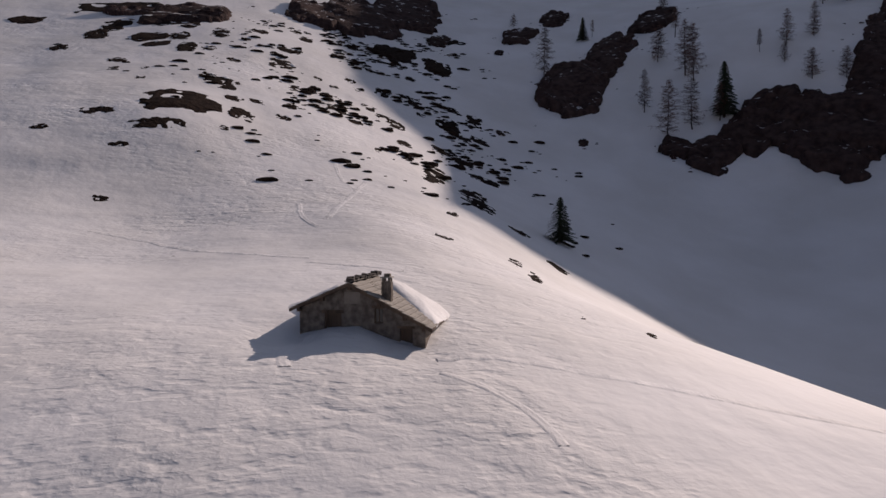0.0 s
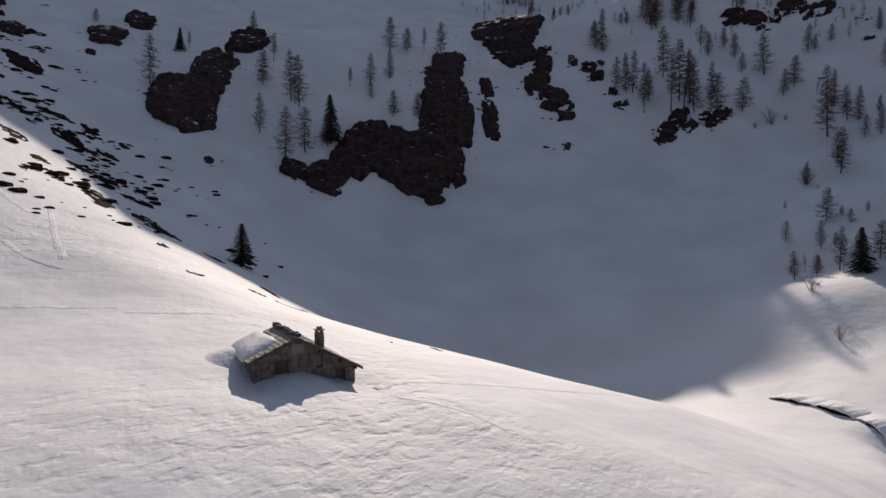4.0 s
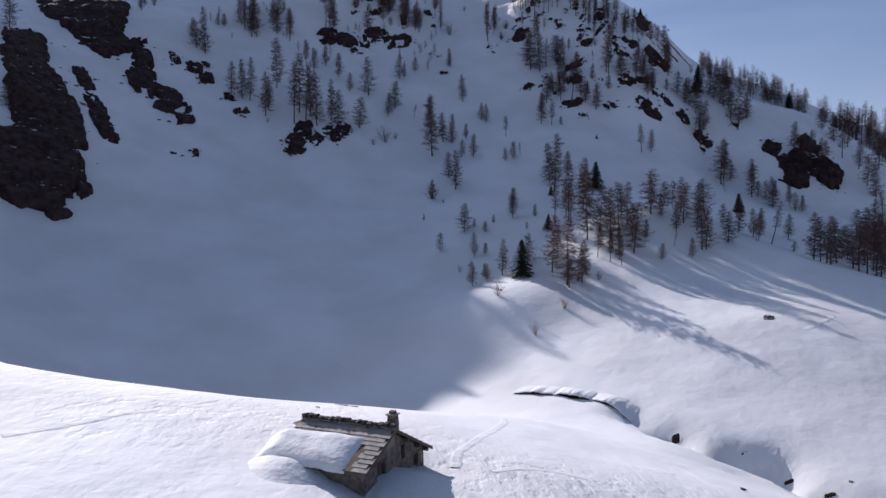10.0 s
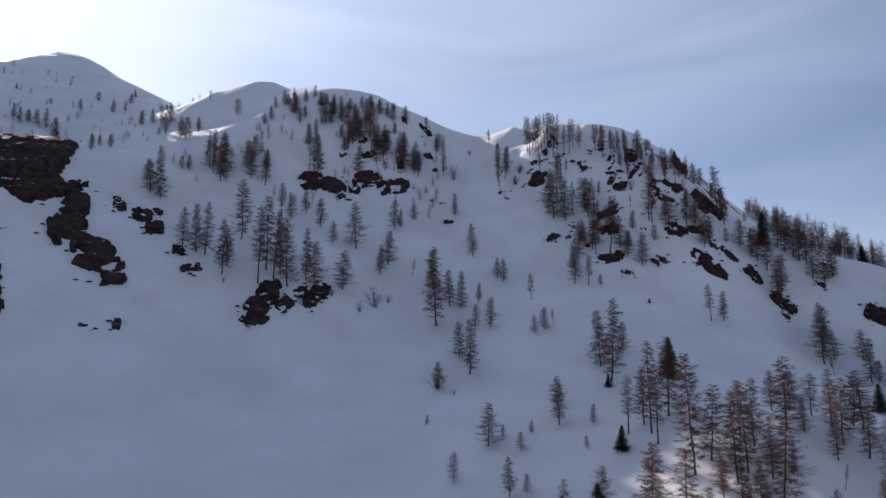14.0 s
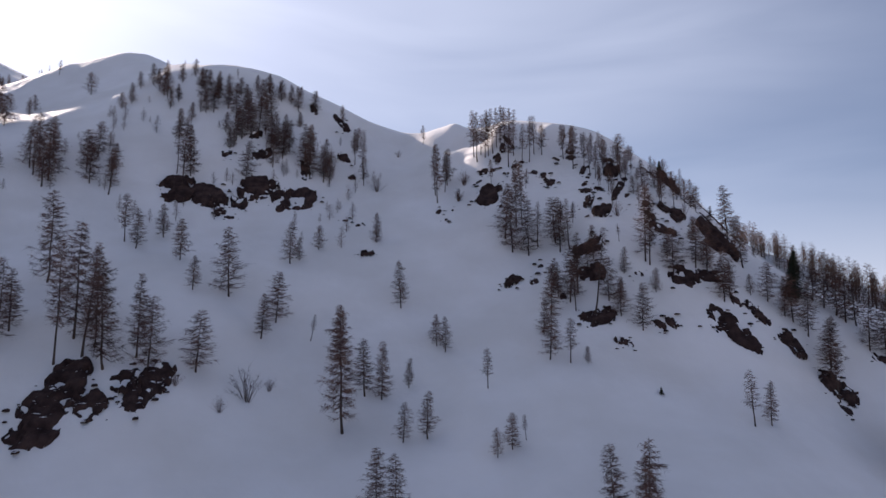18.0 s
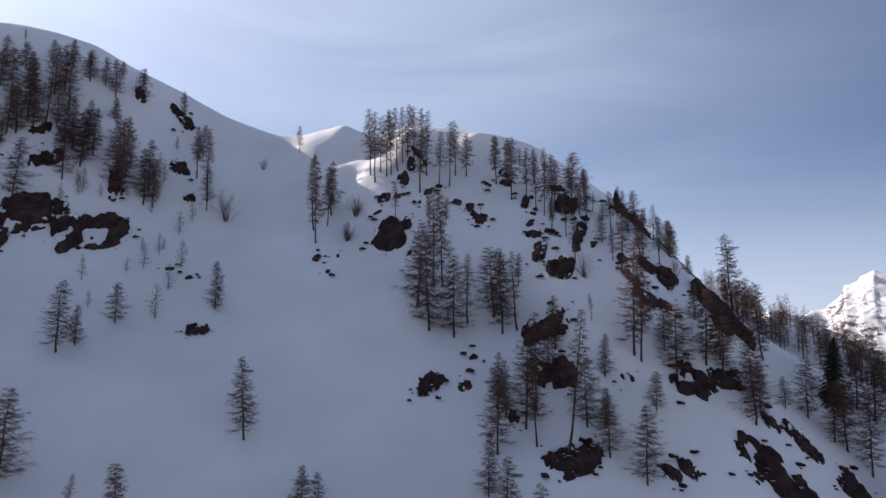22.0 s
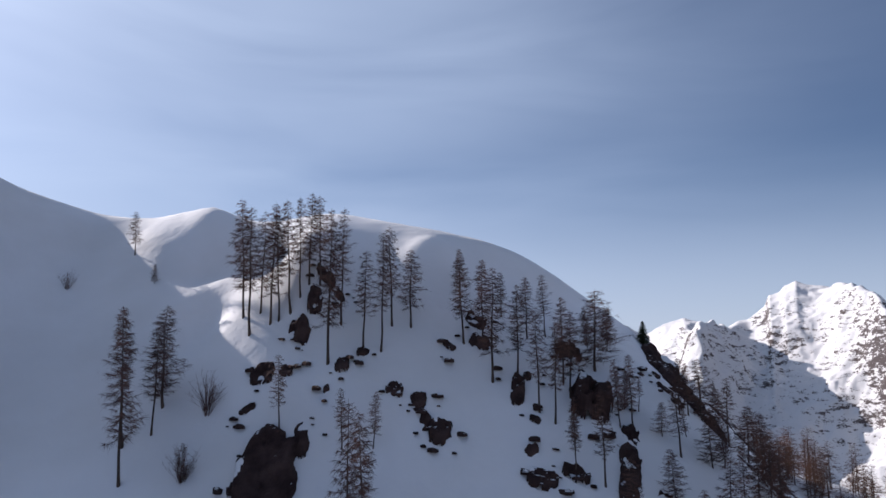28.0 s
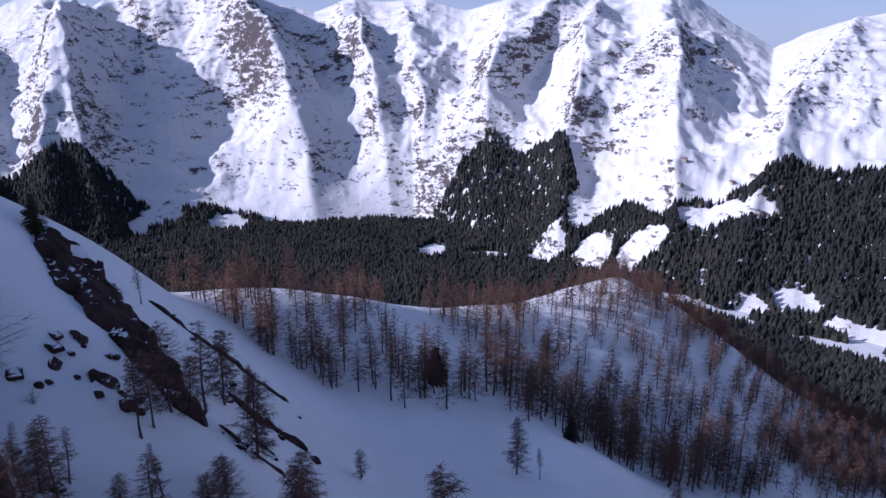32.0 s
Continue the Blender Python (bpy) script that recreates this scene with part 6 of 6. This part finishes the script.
FAR_SNOW = 2.33  # where rock gives way to snow
FAR_ROCK = far_material("far_rock", (0.070, 0.064, 0.068), (0.125, 0.098, 0.092))
mountains = new("mountain_range", range_mesh)
range_mesh.materials.append(FAR_ROCK)
tagged(mountains, "distant snow mountain range with rocky ribs and steep shaded faces", "mountains", kind="structure")


# the hamlet across the valley
FAR_WALL = material("far_house_wall", (0.30, 0.26, 0.22), 0.9, second=(0.42, 0.37, 0.31), scale=0.2, vary=0.2)
FAR_ROOF = material("far_house_roof", (0.12, 0.10, 0.09), 0.9, second=(0.20, 0.17, 0.15), scale=0.2, vary=0.3)
far_house = thing("far_house")
bm = bmesh.new()
for a, b, c in (((-5, -4, -2), (5, 4, 4.5), 0),):
    vs = [bm.verts.new((x, y, z)) for z in (a[2], b[2]) for x, y in ((a[0], a[1]), (b[0], a[1]), (b[0], b[1]), (a[0], b[1]))]
    for q in ((0, 3, 2, 1), (4, 5, 6, 7), (0, 1, 5, 4), (1, 2, 6, 5), (2, 3, 7, 6), (3, 0, 4, 7)):
        bm.faces.new([vs[i] for i in q])
part("wall", bm, FAR_WALL, far_house)
bm = bmesh.new()
vs = [bm.verts.new(p) for p in ((-6, -5, 4.2), (6, -5, 4.2), (6, 5, 4.2), (-6, 5, 4.2), (-6, 0, 8), (6, 0, 8))]
for q in ((0, 1, 5, 4), (2, 3, 4, 5), (0, 4, 3), (1, 2, 5), (0, 3, 2, 1)):
    bm.faces.new([vs[i] for i in q])
part("roof", bm, FAR_ROOF, far_house)
tagged(far_house, "small house with a brown roof in the hamlet across the valley", "house", "hamlet houses")
hamlet = random.Random(14)
for n in range(26):
    b, w = (hamlet.uniform(85.5, 95), hamlet.uniform(1400, 1530)) if n < 17 else (hamlet.uniform(79.5, 82.5), hamlet.uniform(1290, 1420))
    z, x, y = far_heights(np.array(b), np.array(w))
    place = pose(float(x), float(y), max(float(z), height(float(x), float(y))), 0, 0, hamlet.uniform(0, 180))
    if n == 0:
        far_house.matrix_basis = place
    else:
        copy_thing(far_house, place)


# ---- woods ----
def joined(name, spots, kinds, mats, label, category, low=0.0):
    """Many trees as one mesh: spots of x, y, z, height, turn and kind."""
    packed = []
    for kind in kinds:
        vs, fs, ms, base = [], [], [], 0
        for slot, me in enumerate(kind):
            vs.append(np.array([v.co[:] for v in me.vertices]))
            for p in me.polygons:
                q = list(p.vertices)
                for i in range(1, len(q) - 1):
                    fs.append((base + q[0], base + q[i], base + q[i + 1]))
                    ms.append(slot)
            base += len(me.vertices)
        packed.append((np.concatenate(vs), np.array(fs), np.array(ms, np.int32)))
    verts, faces, slots, first = [], [], [], 0
    for x, y, z, h, turn, k in spots:
        v, fs, ms = packed[k]
        c, s = math.cos(turn) * h / 10, math.sin(turn) * h / 10
        verts.append(np.stack([x + v[:, 0] * c - v[:, 1] * s, y + v[:, 0] * s + v[:, 1] * c, z + v[:, 2] * h / 10], -1))
        faces.append(fs + first)
        slots.append(ms)
        first += len(v)
    faces = np.concatenate(faces)
    me = bpy.data.meshes.new(name)
    me.vertices.add(first)
    me.vertices.foreach_set("co", np.concatenate(verts).ravel())
    me.loops.add(faces.size)
    me.loops.foreach_set("vertex_index", faces.ravel().astype(np.int32))
    me.polygons.add(len(faces))
    me.polygons.foreach_set("loop_start", np.arange(0, faces.size, 3, dtype=np.int32))
    for m in mats:
        me.materials.append(m)
    me.polygons.foreach_set("material_index", np.concatenate(slots))
    me.update(calc_edges=True)
    me.validate()
    return tagged(new(name, me), label, category, kind="stuff")


def island_vary(mat, amount):
    """Each tree of a joined wood a little lighter or darker."""
    n, l = mat.node_tree.nodes, mat.node_tree.links
    b = n["Principled BSDF"]
    old = b.inputs["Base Color"].links[0].from_socket
    g, h, k = n.new("ShaderNodeNewGeometry"), n.new("ShaderNodeHueSaturation"), n.new("ShaderNodeMapRange")
    k.inputs["To Min"].default_value, k.inputs["To Max"].default_value = 1 - amount, 1 + amount
    l.new(g.outputs["Random Per Island"], k.inputs["Value"])
    l.new(k.outputs["Result"], h.inputs["Value"])
    l.new(old, h.inputs["Color"])
    l.new(h.outputs["Color"], b.inputs["Base Color"])
    return mat


WOOD_TWIG = island_vary(material("wood_twigs", (0.060, 0.036, 0.032), 0.9, second=(0.150, 0.078, 0.050), scale=0.05), 0.2)
CONIFER = island_vary(material("far_conifers", (0.014, 0.015, 0.015), 0.9, second=(0.030, 0.030, 0.025), scale=0.01), 0.35)
wood_kinds = [larch_meshes(21, 0.5, 1.1, twigs=12, thick=0.036), larch_meshes(22, 0.45, 1.0, 0.2, 0.2, 12, 0.036), larch_meshes(23, 0.5, 0.95, bare=0.2, twigs=12, thick=0.036), larch_meshes(24, 0.45, 1.25, 0.3, 0.15, 12, 0.036)]
wood = random.Random(31)
spots = []
while len(spots) < 440:
    x = 122 + 318 * wood.random() ** 1.15
    crest = float(np.interp(x, [120, 150, 200, 260, 340, 460], [328, 323, 315, 304, 292, 292]))
    foot = float(np.interp(x, [120, 140, 156, 175, 198, 240, 280, 380, 470], [314, 296, 288, 270, 248, 214, 183, 150, 130]))
    y = wood.uniform(foot, crest + 2)
    if float(waves(np.array(x), np.array(y), 42, 71, 2)) + wood.uniform(-0.35, 0.35) < -0.16:
        continue
    spots.append((x, y, height(x, y) - 0.3, wood.uniform(6, 10) if x < 185 and y > 300 else wood.uniform(8, 16), wood.uniform(0, 6.28), wood.randrange(4)))
for _ in range(260):
    x = wood.uniform(265, 455)
    low = float(np.interp(x, [260, 290, 380, 470], [200, 180, 148, 128]))
    y = low + 110 * wood.random() ** 1.6
    spots.append((x, y, height(x, y) - 0.3, wood.uniform(8, 14), wood.uniform(0, 6.28), wood.randrange(4)))
for _ in range(130):
    x = wood.uniform(178, 310)
    y = float(np.interp(x, [175, 198, 240, 280, 320], [268, 246, 212, 181, 168])) + wood.uniform(0, 34)
    spots.append((x, y, height(x, y) - 0.3, wood.uniform(9, 16), wood.uniform(0, 6.28), wood.randrange(4)))
for _ in range(80):
    x = wood.uniform(126, 420)
    y = float(np.interp(x, [120, 150, 200, 260, 340, 460], [328, 323, 315, 304, 292, 292])) + wood.uniform(-1, 22)
    spots.append((x, y, height(x, y) - 0.3, wood.uniform(6, 11), wood.uniform(0, 6.28), wood.randrange(4)))
for _ in range(170):
    x = wood.uniform(245, 365)
    y = float(np.interp(x, [245, 300, 365], [205, 180, 165])) + 115 * wood.random()
    spots.append((x, y, height(x, y) - 0.3, wood.uniform(9, 14), wood.uniform(0, 6.28), wood.randrange(4)))
for _ in range(170):
    x = wood.uniform(380, 560)
    y = wood.uniform(130, 285)
    spots.append((x, y, height(x, y) - 0.3, wood.uniform(8, 14), wood.uniform(0, 6.28), wood.randrange(4)))
joined("larch_wood", spots, wood_kinds, (BARK, WOOD_TWIG), "open winter larch wood, brown and orange, on the snowy ridge", "larch wood")

# small scattered larches high on the shaded peaks
spots = []
while len(spots) < 210:
    if len(spots) < 130:
        x, y = wood.uniform(-330, -150), wood.uniform(330, 455)
    else:
        x, y = wood.uniform(-125, -15), wood.uniform(285, 334)
    if float(waves(np.array(x), np.array(y), 24, 73, 2)) + wood.uniform(-0.4, 0.4) > 0:
        spots.append((x, y, height(x, y) - 0.2, wood.uniform(2.5, 6.5), wood.uniform(0, 6.28), wood.randrange(4)))
joined("high_larches", spots, wood_kinds, (BARK, WOOD_TWIG), "small scattered bare larches high on the snowy peaks", "larch trees")


def conifer_mesh():
    t = Twigs()
    for z0, z1, r in ((0.3, 5.0, 3.1), (3.0, 7.6, 2.3), (5.8, 10.0, 1.4)):
        i = len(t.v)
        for k in range(5):
            a = 6.283 * k / 5 + z0
            t.v.append((math.cos(a) * r * (0.85 + 0.3 * (k % 2)), math.sin(a) * r * (0.85 + 0.3 * (k % 2)), z0 - 0.5 * (k % 2)))
        t.v.append((0, 0, z1))
        t.f += [(i + k, i + (k + 1) % 5, i + 5) for k in range(5)]
    return t.mesh("conifer", CONIFER)


MEADOWS = [(53, 1880, 2.5, 45), (58.5, 1850, 2.0, 40), (46, 1845, 1.6, 35), (51, 1800, 1.5, 50), (56.5, 1790, 2.0, 30), (67.5, 1470, 1.3, 70), (72.5, 1450, 2.4, 35), (76.8, 1435, 1.8, 55), (81, 1385, 1.6, 60),
           (85, 1345, 2.2, 45), (89.5, 1395, 2.6, 40), (93, 1370, 1.6, 30), (97, 1190, 1.8, 28), (102, 1120, 1.6, 40), (99, 1050, 2.5, 35), (102, 1020, 3.0, 40), (100, 1138, 1.6, 25)]
# lower slopes and valley floor carry the dark forest; glades and fields stay open
rng = np.random.RandomState(61)
b = rng.uniform(30, 107, 190000)
w = np.sqrt(rng.uniform(620 ** 2, 2250 ** 2, 190000))
z, x, y = far_heights(b, w)
limit = np.interp(b, [30, 37, 43, 47, 51, 55, 64, 67, 70, 76, 78, 81, 87, 91, 95, 107], [2020, 1990, 1960, 1860, 1830, 1780, 1820, 1745, 1800, 1790, 1740, 1510, 1390, 1420, 1520, 1650])
open_ground = np.interp(b, [30, 76, 80, 90, 107], [-0.45, -0.38, -0.06, -0.02, -0.15])
mask = (w < limit + 70 * waves(x, y, 130, 81, 3)) & (waves(x, y, 230, 83, 3) > open_ground) & ((x > 470) | (y > 600))
# snowy meadows: bearing, distance, half widths
for mb, mw, hb, hw in MEADOWS:
    mask &= ((b - mb) / hb) ** 2 + ((w - mw) / hw) ** 2 + 0.8 * waves(x, y, 60, 85, 3) > 1
x, y, z = x[mask][:56000], y[mask][:56000], z[mask][:56000]
z = np.maximum(z, patch_height(x, y))
spots = [(x[i], y[i], z[i] - 0.5, rng.uniform(12, 22), rng.uniform(0, 6.28), 0) for i in range(len(x))]
joined("conifer_forest", spots, [(conifer_mesh(),)], (CONIFER,), "dark conifer forest on the far valley slopes", "forest")


# ---- beaten tracks ----
def track(half, *turns):
    """A trodden line: two low berms with the step between them, following the snow."""
    pts = []
    for (ax, ay), (bx, by) in zip(turns[:-1], turns[1:]):
        n = max(2, int(math.hypot(bx - ax, by - ay) / 0.7))
        pts += [(ax + (bx - ax) * i / n, ay + (by - ay) * i / n) for i in range(n)]
    pts.append(turns[-1])
    p = np.array(pts)
    k = np.array([0.25, 0.5, 0.25])
    for _ in range(12):
        p[1:-1] = k[0] * p[:-2] + k[1] * p[1:-1] + k[2] * p[2:]
    p = p + 0.28 * np.stack([waves(p[:, 0], p[:, 1], 3.0, 91, 2), waves(p[:, 0], p[:, 1], 3.0, 92, 2)], -1)
    d = np.gradient(p, axis=0)
    side = np.stack([-d[:, 1], d[:, 0]], -1) / np.maximum(np.hypot(d[:, 0], d[:, 1]), 1e-6)[:, None]
    verts, cut = [], ((-1.5, -0.06), (-0.8, 0.03), (-0.3, 0.015), (0.3, 0.015), (0.8, 0.03), (1.5, -0.06))
    for off, lift in cut:
        q = p + side * off * half
        step = 0.03 * np.sin(np.arange(len(p)) * 2.1) if abs(off) < 0.5 else 0.025 * waves(q[:, 0], q[:, 1], 1.1, 93, 2)
        verts.append(np.stack([q[:, 0], q[:, 1], patch_height(q[:, 0], q[:, 1]) + lift + 0.02 + step], -1))
    v, n = np.stack(verts, 1), len(cut)
    i = np.arange(len(p) * n).reshape(len(p), n)
    me = bpy.data.meshes.new("snow_track")
    me.from_pydata(v.reshape(-1, 3).tolist(), [], np.stack([i[:-1, :-1], i[:-1, 1:], i[1:, 1:], i[1:, :-1]], -1).reshape(-1, 4).tolist())
    me.polygons.foreach_set("use_smooth", np.ones(len(me.polygons), bool))
    me.materials.append(SNOW)
    tagged(new("snow_track", me), "narrow trodden track winding across the snow slope", "snow track", "tracks in the snow")


for half, *turns in TRACKS:
    track(half, *turns)
